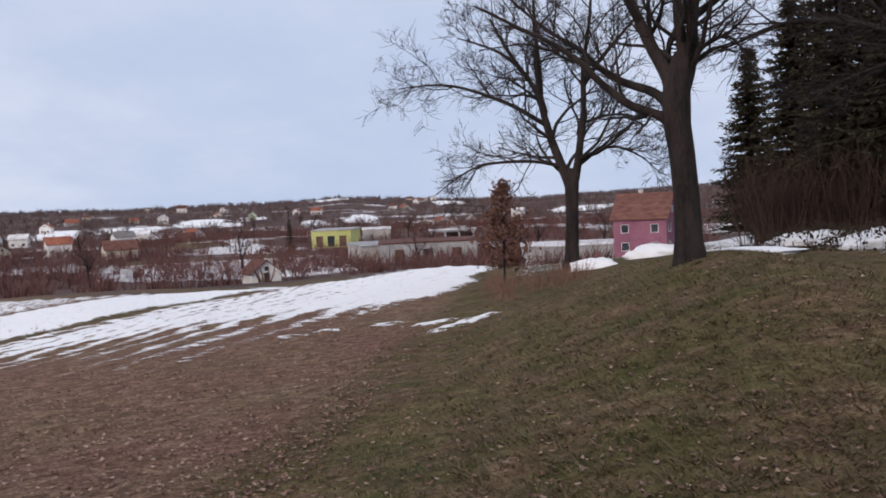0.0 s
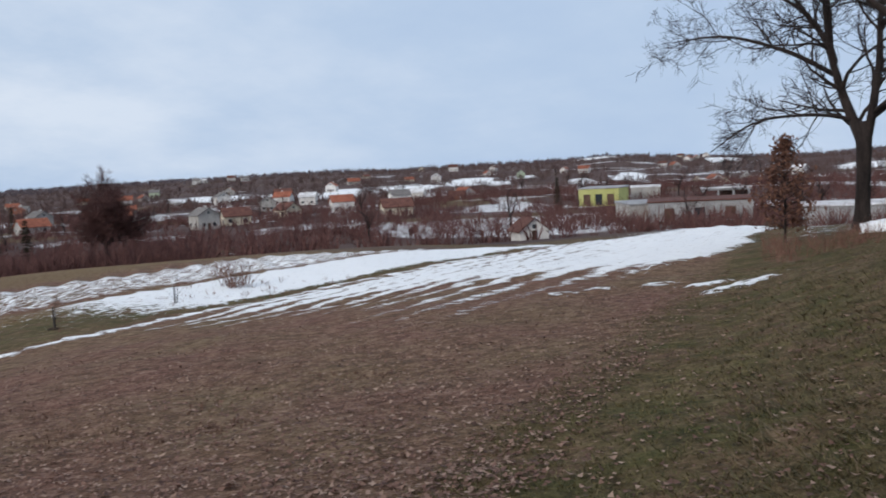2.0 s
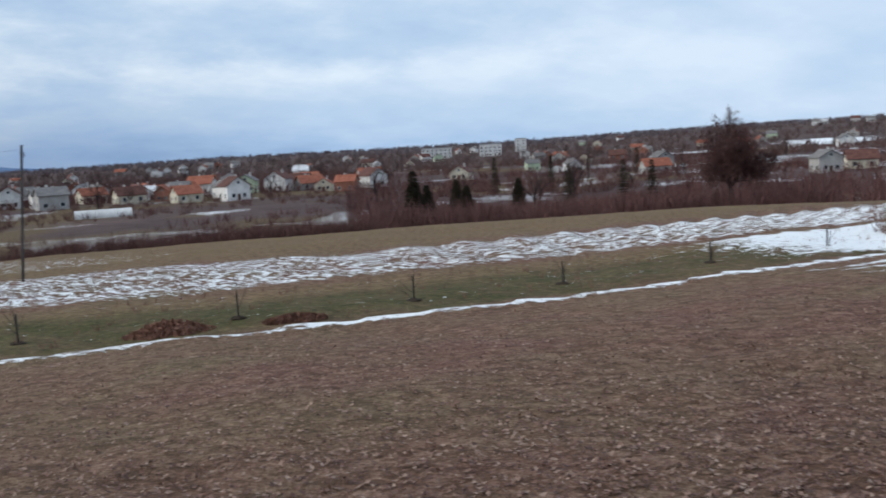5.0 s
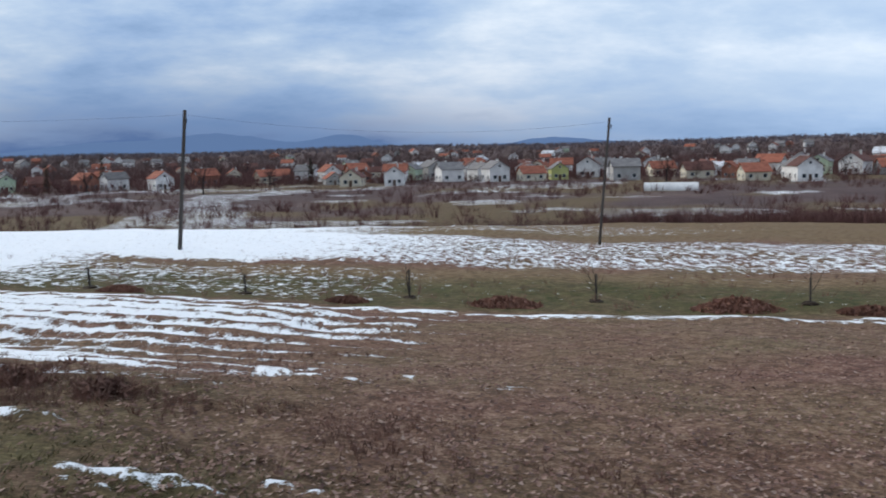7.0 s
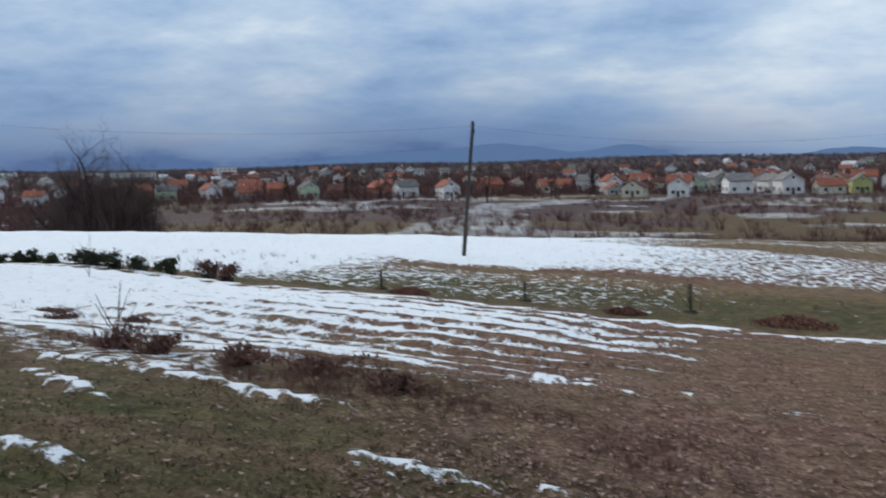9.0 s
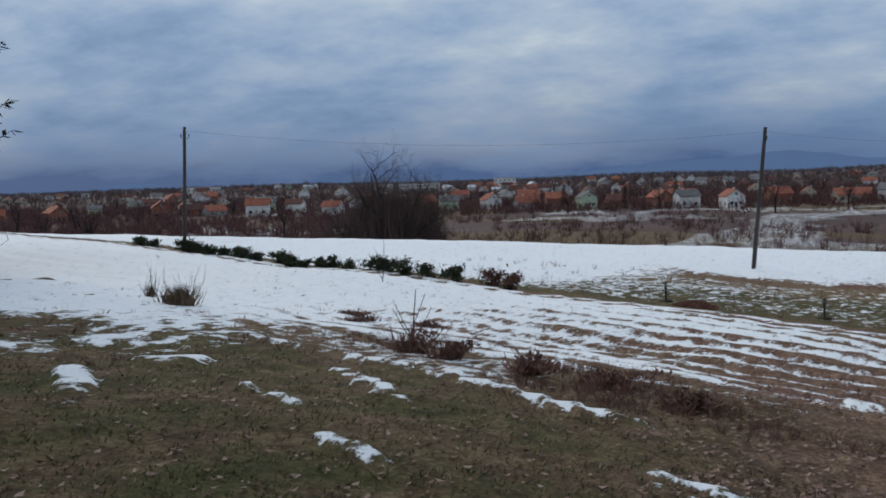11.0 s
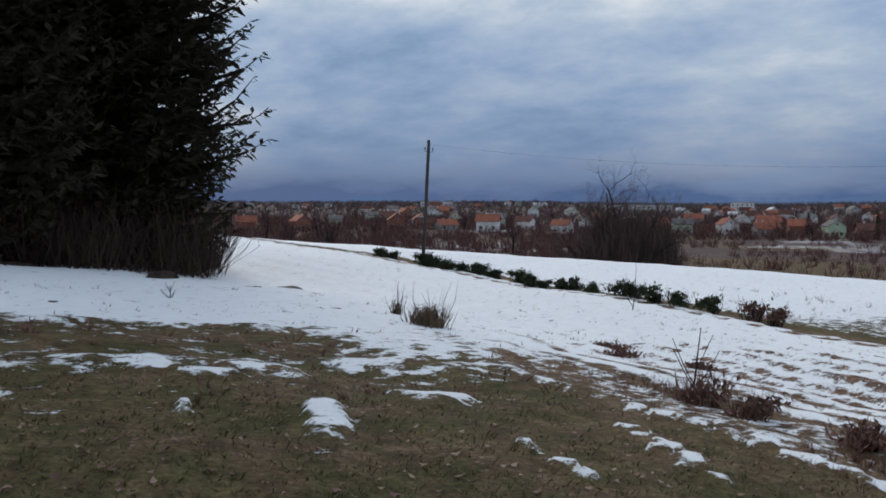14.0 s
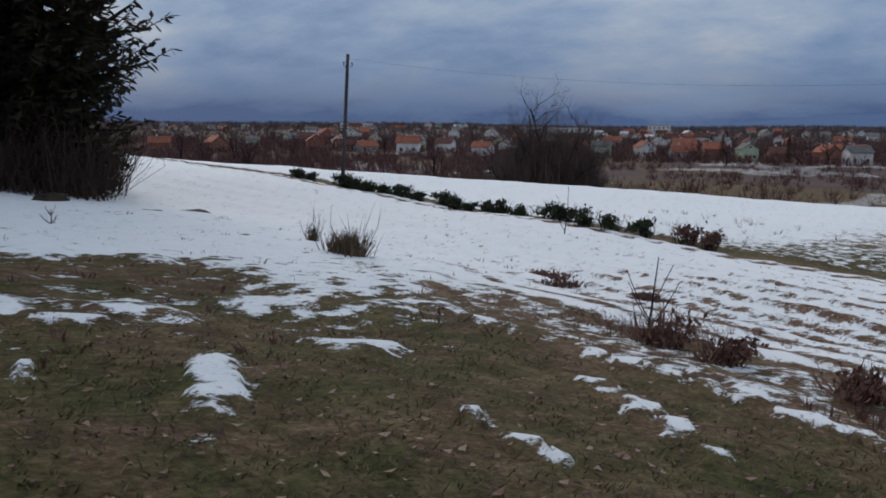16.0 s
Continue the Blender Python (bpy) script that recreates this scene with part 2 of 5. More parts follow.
def vnoise(x, y, seed=0):
    """Smooth value noise in -1..1."""
    xi, yi = np.floor(x), np.floor(y)
    fx, fy = x - xi, y - yi
    fx, fy = fx * fx * (3 - 2 * fx), fy * fy * (3 - 2 * fy)

    def h(a, b):
        s = np.sin(a * 127.1 + b * 311.7 + seed * 74.7) * 43758.5453
        return (s - np.floor(s)) * 2 - 1

    return (h(xi, yi) * (1 - fx) + h(xi + 1, yi) * fx) * (1 - fy) + (h(xi, yi + 1) * (1 - fx) + h(xi + 1, yi + 1) * fx) * fy


def fbm(x, y, octaves=4, seed=0):
    s, a, tot = 0, 1.0, 0
    for k in range(octaves):
        s, tot = s + a * vnoise(x * 2**k, y * 2**k, seed + k), tot + a
        a *= 0.55
    return s / tot


def field_pq(x, y):
    return PN[0] * x + PN[1] * y, QN[0] * x + QN[1] * y


def bank_side(x, y):
    """Metres to the right of the foot of the grass bank under the oaks."""
    return x - (-1.5 + 0.10 * (y - 6))


PLAIN = -12.4
# lone snow patches on the grass: p, q, half sizes, turn
PATCHES = [
    (5.97, 4.15, 0.11, 0.52, 0), (5.67, 4.30, 0.06, 0.18, 0), (6.32, 3.25, 0.07, 0.20, 0), (10.34, 4.94, 0.28, 0.22, 0), (9.84, 4.42, 0.12, 0.14, 0),
    (9.68, 3.94, 0.13, 0.11, 0), (10.46, 3.58, 0.07, 0.20, 0), (10.35, 2.43, 0.12, 0.28, 0), (4.50, 5.80, 0.13, 0.30, 0), (4.95, 7.10, 0.08, 0.24, 0),
    (5.00, 7.55, 0.07, 0.15, 0), (6.35, 8.05, 0.12, 0.30, 0), (6.22, 7.60, 0.08, 0.28, 0), (6.00, 7.25, 0.07, 0.35, 0), (5.80, 6.80, 0.08, 0.28, 0),
    (4.05, 8.50, 0.16, 0.80, -25), (5.33, 9.28, 0.36, 0.28, -25), (3.23, 8.90, 0.07, 0.14, -25), (3.78, 10.14, 0.34, 0.12, -25), (4.40, 10.46, 0.42, 0.34, -25),
    (4.33, 9.45, 0.32, 0.10, -25), (3.43, 10.53, 0.38, 0.30, -25), (5.50, 10.80, 0.60, 0.36, -25), (7.11, 9.95, 0.30, 0.18, -25), (6.87, 9.14, 0.22, 0.10, -25),
    (4.55, -15.9, 0.34, 0.95, -20), (5.4, -16.9, 0.40, 0.28, 0), (6.5, -17.3, 0.40, 0.20, 12), (7.4, -16.9, 0.35, 0.22, 0), (8.2, -16.3, 0.40, 0.20, -10),
]


def height(x, y, detail=True):
    x, y = np.asarray(x, float), np.asarray(y, float)
    d = np.hypot(x, y)
    p, q = field_pq(x, y)
    az = np.degrees(np.arctan2(-x, y))
    pc = np.maximum(p, 0)
    z = -0.0935 * np.minimum(pc, 20) - 0.034 * np.maximum(pc - 20, 0) - 0.004 * np.maximum(p - 50, 0) ** 1.25
    z = z + 0.03 * np.logaddexp(0, np.clip(q, -60, 90) / 3) * 3 * (1 - 0.5 * sstep(40, 90, q))
    z = z - 0.06 * np.log(2) * 1.5
    z = z - 0.03 * np.logaddexp(0, np.clip(q - 13, -60, 40) / 3) * 3 * (1 - sstep(8, 17, p))
    # grass terrace the path follows, and the bank that carries the oaks
    z = z + 0.32 * sstep(1, 7, q) * (1 - sstep(7, 13, p))
    s = bank_side(x, y)
    z = z + 1.13 * sstep(0, 6.5, s) * sstep(2, 11, y) * (1 - 0.95 * sstep(13.5, 26, y)) * (1 - 0.80 * sstep(3.8, 7.8, s))
    z = z - 0.03 * np.maximum(y - 24, 0) * sstep(-4, 6, s) * (1 - sstep(90, 120, y))
    z = z + 0.9 * np.exp(-(((x - 16) / 4.0) ** 2 + ((y - 31) / 8.0) ** 2))
    # the fields roll off at their northern end
    z = z - 0.10 * np.logaddexp(0, np.clip(-q - 39, -60, 60) / 2) * 2 * (1 - sstep(34, 60, p))
    z = z - 0.09 * np.logaddexp(0, np.clip(p + 0.75 * q - 59, -60, 60) / 2.5) * 2.5 * sstep(0, 8, q)
    # down to the valley floor
    w = sstep(60, 190, d + 14 * vnoise(x / 60, y / 60, 5))
    z = z * (1 - w) + (PLAIN + 0.8 * vnoise(x / 140, y / 140, 8)) * w
    # hills that close the valley
    north = np.exp(-(((az - 8) / 30.0) ** 2))
    crest = np.interp(az, [-60, -15, -5, 0, 6, 10, 13, 19, 25, 36, 45, 55, 64, 77, 88, 98, 108, 120, 135, 180], [16, 20, 8, 12, 24, 17, 15, 15, 22, 22, 12, 8, 10, 5, 7, 4, 2, 1, 4, 4])
    south = sstep(98, 112, az)
    far = sstep(330, 1500, d) * north + (sstep(800, 2300, d) * (1 - south) + sstep(420, 1000, d) * south) * (1 - north)
    z = z + (crest + 2.5 * vnoise(az / 7, az * 0 + 3, 4)) * far + north * 6 * sstep(160, 420, d) * (1 - 0.7 * sstep(900, 1500, d)) * fbm(x / 170, y / 170, 3, 11)
    z = z - 12 * sstep(1500, 4600, d)
    if detail:
        near = 1 - sstep(40, 90, d)
        z = z + near * (0.065 * fbm(x / 1.3, y / 1.3, 3, 21) + 0.10 * vnoise(x / 5, y / 5, 31))
        rows = sstep(28, 30, p) * (1 - sstep(38, 42, p)) * (1 - sstep(6, 16, q)) + 0.5 * sstep(9, 12, p) * (1 - sstep(18, 20, p)) * (sstep(2, 8, q) + sstep(16, 22, -q))
        z = z + near * rows * 0.07 * np.sin(p * 2 * math.pi / 0.9 + 1.5 * vnoise(p / 3, q / 6, 41))
    return z


# snow fields on the far slopes and gardens: bearing, distance, half width in degrees, half depth
FAR_SNOW = [
    (4.8, 690, 1.0, 75), (7.7, 605, 0.9, 40), (13.7, 635, 2.2, 40), (6.5, 1360, 1.3, 110), (0.4, 620, 2.0, 40), (11.0, 750, 0.8, 60), (21.8, 610, 1.5, 95), (29.3, 690, 2.6, 60),
    (17.7, 617, 2.2, 35), (32.3, 258, 2.3, 16), (37.7, 268, 2.6, 16), (26.2, 254, 1.6, 13), (14.0, 690, 1.3, 60), (36.6, 610, 3.0, 28), (-0.4, 1130, 1.0, 70), (-8.4, 730, 2.0, 60),
    (8.4, 292, 3.2, 12), (64.7, 250, 2.6, 10), (80.0, 268, 1.5, 6), (90, 270, 2.0, 6), (120.5, 222, 3.0, 12),
]


def fields_of_snow(x, y):
    x, y = np.asarray(x, float), np.asarray(y, float)
    d, az = np.hypot(x, y), np.degrees(np.arctan2(-x, y))
    az = az + 0.5 * vnoise(d / 40, az * 2, 15)
    s = np.zeros_like(d)
    for a0, d0, wa, wd in FAR_SNOW:
        s = np.maximum(s, (0.60 if d0 < 300 else 1.15) * np.exp(-(((az - a0) / wa) ** 2 + ((d + (4 if d0 < 300 else 12) * vnoise(az * 1.5, az * 0, 16) - d0) / wd) ** 2) ** 1.5))
    return s


def cover(x, y):
    """How much snow, green grass, dry grass and wild growth lies at a place."""
    p, q = field_pq(x, y)
    d = np.hypot(x, y)
    s = bank_side(x, y)
    az = np.degrees(np.arctan2(-x, y))
    rown = 0.62 * fbm(p / 0.75, q / 6.5, 4, 51) + 0.50 * fbm(x / 0.9, y / 0.9, 4, 61)
    broad = fbm(x / 7, y / 7, 3, 71)
    snow = np.zeros_like(x)
    # near field: snow lies in rows to the south and north, none in front
    in_field = sstep(7.6, 8.8, p + 0.8 * broad) * (1 - sstep(18.6, 19.3, p))
    south = 0.30 * sstep(2.5, 5.5, q + 2 * broad) + 0.42 * sstep(4.5, 9.5, q + broad) + 0.30 * sstep(10, 16, q + 2 * broad)
    north = 0.30 * sstep(12.5, 16, -q + 2.5 * broad) + 0.80 * sstep(18.5, 23.5, -q + 0.35 * (p - 9) + 1.5 * broad) * (1 - 0.30 * sstep(12, 17, p))
    snow = np.maximum(snow, in_field * np.maximum(south, north * sstep(3.2, 5.0, p + 0.5 * broad)))
    snow = np.maximum(snow, north * sstep(6.9, 8.3, p + 0.5 * broad + 0.06 * np.maximum(-q - 22, 0)) * (1 - sstep(18.6, 19.3, p)))
    # narrow drift along the field's edge
    drift = np.exp(-(((p - 19.6 - 0.18 * vnoise(q / 3, q * 0, 81)) / 0.33) ** 2)) * (1.06 + 0.26 * vnoise(q / 1.4, q * 0 + 9, 82))
    snow = np.maximum(snow, drift)
    # strip of saplings: flecks, more of them to the south
    snow = np.maximum(snow, sstep(20.5, 21.5, p) * (1 - sstep(27, 28, p)) * (0.20 + 0.22 * sstep(4, 9, q) + 0.20 * sstep(10, 22, q) + 0.75 * sstep(15, 22, -q)))
    snow = np.maximum(snow, 0.95 * sstep(20.3, 21.0, p) * (1 - sstep(30, 34, p)) * sstep(14.5, 20, q + broad))
    # ploughed field beyond, snow between the clods, closed towards the south
    plough = sstep(27.4, 29.4, p + 0.6 * broad) * (1 - sstep(39, 42, p - 0.1 * q))
    snow = np.maximum(snow, plough * (0.52 + 0.42 * sstep(5, 15, q) + 0.12 * sstep(18, 30, -q)))
    snow = np.maximum(snow, sstep(29, 34, p) * (1 - sstep(58, 66, p)) * (0.42 * sstep(7, 12, q) + 0.65 * sstep(13, 23, q + 0.12 * (p - 30))))
    snow = np.maximum(snow, 0.42 * sstep(43, 45, p) * (1 - sstep(52, 56, p)) * sstep(-14, 4, q))
    # terrace to the south: broken edge, then closed snow
    qt = q + 1.1 * broad + 0.12 * (p - 3) + 1.5 * fbm(x / 1.5, y / 1.5, 3, 63)
    snow = np.maximum(snow, (1 - sstep(7.5, 8.5, p)) * (0.24 * sstep(7.9, 8.9, qt) + 0.26 * sstep(9.2, 10.0, qt) - 0.20 * sstep(10.8, 11.4, qt) + 0.95 * sstep(12.4, 14.0, qt)))
    snow = np.maximum(snow, 0.80 * sstep(4.9, 6.0, p + 0.5 * broad) * (1 - sstep(7.5, 8.5, p)) * sstep(10.0, 11.4, q + 0.9 * fbm(x / 1.2, y / 1.2, 3, 65)))
    snow = np.maximum(snow, 1.3 * sstep(12, 16, q) * sstep(6, 8, p) * (1 - sstep(18.6, 19.3, p)))
    snow = np.maximum(snow, 0.72 * sstep(9, 12, q) * sstep(7, 8, p) * (1 - sstep(18.6, 19.3, p)))
    snow = np.maximum(snow, 0.85 * np.exp(-(((p - 7.02 - 0.12 * vnoise(q / 1.2, q * 0, 85)) / 0.15) ** 2)) * sstep(4.9, 5.7, q) * (1 - sstep(9.5, 11, q)) * (0.8 + 0.3 * vnoise(q / 0.7, q * 0, 86)))
    snow = np.maximum(snow, 0.50 * sstep(5.5, 7.5, q + 0.8 * broad) * sstep(6.8, 7.3, p) * (1 - sstep(9, 10, p)))
    snow = snow * (1 - sstep(-0.5, 1.0, s + 0.6 * broad) * sstep(2, 6, y) * (1 - sstep(60, 70, y)))
    for px_, qx_, lp, lq, turn in PATCHES:
        c, n = math.cos(radians(turn)), math.sin(radians(turn))
        u, v = (p - px_) * c + (q - qx_) * n, -(p - px_) * n + (q - qx_) * c
        snow = np.maximum(snow, 0.88 * np.exp(-((u / (1.25 * lp)) ** 2 + (v / (1.25 * lq)) ** 2)))
    # lane behind the oaks
    lane = sstep(0, 2, s) * sstep(25, 28, y)
    snow = np.maximum(snow, lane * 0.42 * (1 - sstep(60, 80, y)) + 0.40 * sstep(8, 10, x) * sstep(17, 21, y) * (1 - sstep(60, 80, y)))
    # valley meadows
    vale = sstep(70, 105, d)
    meadow = fbm(x / 34, y / 34, 3, 91)
    hill = np.exp(-(((az - 8) / 26.0) ** 2))
    snow = np.maximum(snow * (1 - vale), vale * fields_of_snow(x, y))
    snow = snow + vale * (snow < 0.3) * sstep(0.10 - 0.07 * hill, 0.30, meadow) * (0.50 + 0.12 * hill) * (1 - sstep(600, 1000, d) * (1 - hill)) * (1 - sstep(1000, 1400, d))
    wild = vale * sstep(-0.30, -0.05, fbm(x / 40, y / 40, 3, 95) + 0.35 * sstep(300, 800, d))
    grass = sstep(-0.6, 0.4, s + 0.5 * broad) * sstep(1, 4, y)
    grass = np.maximum(grass, sstep(2.2, 4.2, q + 0.8 * broad + 0.5 * np.maximum(5 - p, -2)) * (1 - 0.45 * sstep(6.4, 7.2, p + 0.3 * broad) - 0.55 * sstep(8.5, 10.5, p + 0.5 * broad)))
    grass = np.maximum(grass, sstep(20.0, 20.6, p) * (1 - sstep(25, 27, p)))
    grass = np.maximum(grass, 0.75 * vale)
    dry = 0.75 * (sstep(24.2, 26, p) - sstep(27, 28.5, p) + sstep(39, 42, p) - sstep(60, 70, p))
    snow = snow + 0.22 * rown * (snow > 0.02) * (1 - 0.3 * vale)
    rows = sstep(7.5, 9.5, p) * (1 - sstep(18.6, 19.2, p)) * (1 - 0.6 * sstep(13, 20, q)) * (1 - vale) * np.maximum(sstep(1, 4, q), sstep(8, 12, -q))
    rough = np.clip(0.42 + 0.58 * plough * (1 - sstep(8, 18, q)) - 0.25 * vale - 0.2 * sstep(12, 15, q), 0, 1)
    return np.clip(snow, 0, 1.5), np.clip(grass, 0, 1), np.clip(dry * (1 - vale), 0, 1), np.clip(wild, 0, 1), rows, rough, np.clip(0.22 * sstep(20.2, 21.4, p + 0.4 * broad) * (1 - sstep(24.0, 26.5, p + broad)) * (1 - vale) * (1 - 0.8 * sstep(8, 16, -q)) + 0.15, 0, 1), 1 - sstep(40, 70, d)


def ray_ground(az, d):
    a = radians(az)
    x, y = -math.sin(a) * d, math.cos(a) * d
    return Vector((x, y, float(height(x, y))))


def pq_place(p, q, lift=0.0):
    x, y = p * PN[0] + q * QN[0], p * PN[1] + q * QN[1]
    return Vector((x, y, float(height(x, y)) + lift))


def grid_mesh(name, co, cols, rows, closed):
    """Mesh of a grid of places, ring by ring."""
    i = np.arange(rows - 1)[:, None] * cols
    j = np.arange(cols if closed else cols - 1)[None, :]
    k = (j + 1) % cols
    faces = np.stack([i + j, i + k, i + cols + k, i + cols + j], -1).reshape(-1, 4)
    me = bpy.data.meshes.new(name)
    me.vertices.add(len(co))
    me.vertices.foreach_set("co", co.astype(np.float32).ravel())
    me.loops.add(faces.size)
    me.loops.foreach_set("vertex_index", faces.astype(np.int32).ravel())
    me.polygons.add(len(faces))
    me.polygons.foreach_set("loop_start", np.arange(0, faces.size, 4, dtype=np.int32))
    me.polygons.foreach_set("use_smooth", np.ones(len(faces), dtype=bool))
    me.update(calc_edges=True)
    return me


def build_ground():
    azs = np.radians(np.concatenate([np.arange(-34, 172, 0.22), np.arange(172, 326, 1.0)]))
    rs = np.concatenate([[0.0, 0.3, 0.6, 0.9, 1.2], 1.5 * (4700 / 1.5) ** np.linspace(0, 1, 340)])
    R, A = np.meshgrid(rs, azs, indexing="ij")
    x, y = (-np.sin(A) * R).ravel(), (np.cos(A) * R).ravel()
    snow, grass, dry, wild, rows, rough, lush, near = cover(x, y)
    z = height(x, y) + 0.05 * sstep(0.4, 0.6, snow) * (1 - sstep(60, 100, np.hypot(x, y)))
    me = grid_mesh("ground", np.stack([x, y, z], -1), len(azs), len(rs), True)
    for n, v in (("snow", snow), ("grass", grass), ("dry", dry), ("wild", wild), ("rows", rows), ("rough", rough), ("lush", lush), ("near", near)):
        a = me.attributes.new(n, "FLOAT", "POINT")
        a.data.foreach_set("value", v.astype(np.float32))
    me.materials.append(ground_material())
    return tagged(new("ground", me), "sloping winter field with patchy melting snow, leaves and grass", "ground", kind="structure")


ground = build_ground()


# ---------------------------------------------------------------- builders
def thing(name, label, category, group="", at=(0, 0, 0), kind=""):
    ob = new(name)
    ob.location = at
    ob.empty_display_size = 0.3
    return tagged(ob, label, category, group, kind)


def from_lists(name, verts, faces, material, parent=None, label="", smooth=False):
    me = bpy.data.meshes.new(name)
    me.from_pydata([tuple(v) for v in verts], [], faces)
    if smooth:
        me.polygons.foreach_set("use_smooth", [True] * len(me.polygons))
    me.materials.append(material)
    ob = new(name, me)
    if parent is not None:
        ob.parent = parent
    return tagged(ob, label)


def part(name, bm, material, parent, label=""):
    """Links a bmesh as one mesh object under a thing or a part."""
    me = bpy.data.meshes.new(name)
    bm.to_mesh(me)
    bm.free()
    me.materials.append(material)
    ob = new(name, me)
    ob.parent = parent
    return tagged(ob, label)


def tube(verts, faces, pts, radii, sides):
    """Adds a bent, tapering round stem to the lists."""
    base = len(verts)
    n = len(pts)
    for i, (c, r) in enumerate(zip(pts, radii)):
        d = (pts[min(i + 1, n - 1)] - pts[max(i - 1, 0)])
        if d.length < 1e-6:
            d = Vector((0, 0, 1))
        d.normalize()
        u = d.cross(Vector((0.31, 0.87, 0.37)))
        u.normalize()
        v = d.cross(u)
        for k in range(sides):
            a = 2 * math.pi * k / sides
            verts.append(c + (u * math.cos(a) + v * math.sin(a)) * r)
    for i in range(n - 1):
        for k in range(sides):
            k2 = (k + 1) % sides
            faces.append((base + i * sides + k, base + i * sides + k2, base + (i + 1) * sides + k2, base + (i + 1) * sides + k))


def limb(out, rng, start, way, length, r0, level, top, rise=0.1, wander=0.16, dens=1.0, twig_r=0.0045):
    """Grows one limb with its side limbs. out: a pair of lists of (pts, radii) for wood and twigs."""
    n = 4 + int(length * 2.2) if level < 2 else 4
    n = min(n, 12)
    pts, radii = [start.copy()], [r0]
    w = way.normalized()
    step = length / n
    p = start.copy()
    for i in range(n):
        w = (w + Vector((rng.gauss(0, wander), rng.gauss(0, wander), rng.gauss(0, wander) + rise * 0.3))).normalized()
        p = p + w * step
        pts.append(p.copy())
        radii.append(r0 * (1 - 0.72 * (i + 1) / n) if level < top else r0 * (1 - 0.5 * (i + 1) / n))
    out[0 if level < 2 else 1].append((pts, radii, (8, 7, 5, 4, 3, 3)[level]))
    if level >= top:
        return
    kids = int((7.5, 6.5, 6.0, 5.0, 4)[min(level, 4)] * dens * rng.uniform(0.8, 1.2))
    for k in range(kids):
        f = rng.uniform(0.22, 1.0) if level else rng.uniform(0.12, 1.0)
        i = min(int(f * n), n - 1)
        at = pts[i].lerp(pts[i + 1], f * n - i if f < 1 else 1)
        along = (pts[i + 1] - pts[i]).normalized()
        side = Vector((rng.gauss(0, 1), rng.gauss(0, 1), rng.gauss(0.15, 0.8)))
        side = (side - along * side.dot(along)).normalized()
        spread = rng.uniform(0.7, 1.25)
        limb(out, rng, at, along * 1.0 + side * spread, length * rng.uniform(0.38, 0.66) * (1.1 - 0.35 * f), max(radii[i] * rng.uniform(0.42, 0.62), twig_r), level + 1, top, rise, wander * 1.08, dens, twig_r)


def stems_to_part(stems, name, material, parent, label=""):
    verts, faces = [], []
    for pts, radii, sides in stems:
        tube(verts, faces, pts, radii, sides)
    return from_lists(name, verts, faces, material, parent, label, True)


def bare_tree(name, label, at, trunk, limbs, seed, top=4, dens=1.0, group="", rise=0.1, twig=None, twig_r=0.0045):
    """trunk: (height, radius, lean x, lean y); limbs: (start height share, way, length, radius)."""
    rng = random.Random(seed)
    tree = thing(name, label, "tree", group, at)
    h, r, lx, ly = trunk
    pts = [Vector((lx * t * t * h, ly * t * t * h, t * h - (0.35 if t == 0 else 0))) for t in (0, 0.04, 0.1, 0.25, 0.45, 0.65, 0.85, 1.0)]
    radii = [r * 1.75, r * 1.4, r * 1.15, r * 1.0, r * 0.94, r * 0.9, r * 0.92, r * 0.95]
    stems_to_part([(pts, radii, 14)], "trunk", M_BARK, tree)
    wood, twigs = [], []
    for share, way, length, rad in limbs:
        k = share * h
        base = Vector((lx * share * share * h, ly * share * share * h, k - 0.1))
        limb((wood, twigs), rng, base, Vector(way), length, rad, 0, top, rise, dens=dens, twig_r=twig_r)
    stems_to_part(wood, "branchwork", M_BARK, tree)
    stems_to_part(twigs, "crown", twig or M_TWIG, tree, "bare winter twigs")
    return tree


# ---------------------------------------------------------------- oaks on the bank
def bough(out, rng, pts, r0, dens=1.0, top=3, kids=11, twig_r=0.0045):
    """One main limb through the given bends (across, away, up), with its side limbs."""
    way = [Vector(p) for p in pts]
    fine, radii = [], []
    n = len(way) - 1
    for i in range(n):
        for k in range(3):
            fine.append(way[i].lerp(way[i + 1], k / 3) + (Vector((rng.gauss(0, 0.02), rng.gauss(0, 0.03), rng.gauss(0, 0.02))) if i or k else Vector()))
    fine.append(way[-1])
    for i in range(2):
        fine = [fine[0]] + [(fine[j - 1] + fine[j] * 2 + fine[j + 1]) / 4 for j in range(1, len(fine) - 1)] + [fine[-1]]
    m = len(fine) - 1
    radii = [r0 * (1 - 0.80 * (i / m) ** 1.2) for i in range(m + 1)]
    out[0].append((fine, radii, 9))
    length = sum((fine[i + 1] - fine[i]).length for i in range(m))
    for k in range(int(kids * dens)):
        f = rng.uniform(0.18, 1.0)
        i = min(int(f * m), m - 1)
        along = (fine[i + 1] - fine[i]).normalized()
        side = Vector((rng.gauss(0, 1), rng.gauss(0, 0.8), rng.gauss(0.2, 0.8)))
        side = (side - along * side.dot(along)).normalized()
        limb(out, rng, fine[i], along + side * rng.uniform(0.7, 1.3), length * rng.uniform(0.28, 0.50) * (1.15 - 0.4 * f), max(radii[i] * rng.uniform(0.35, 0.55), twig_r * 2), 1, top, 0.05, 0.17, dens, twig_r)


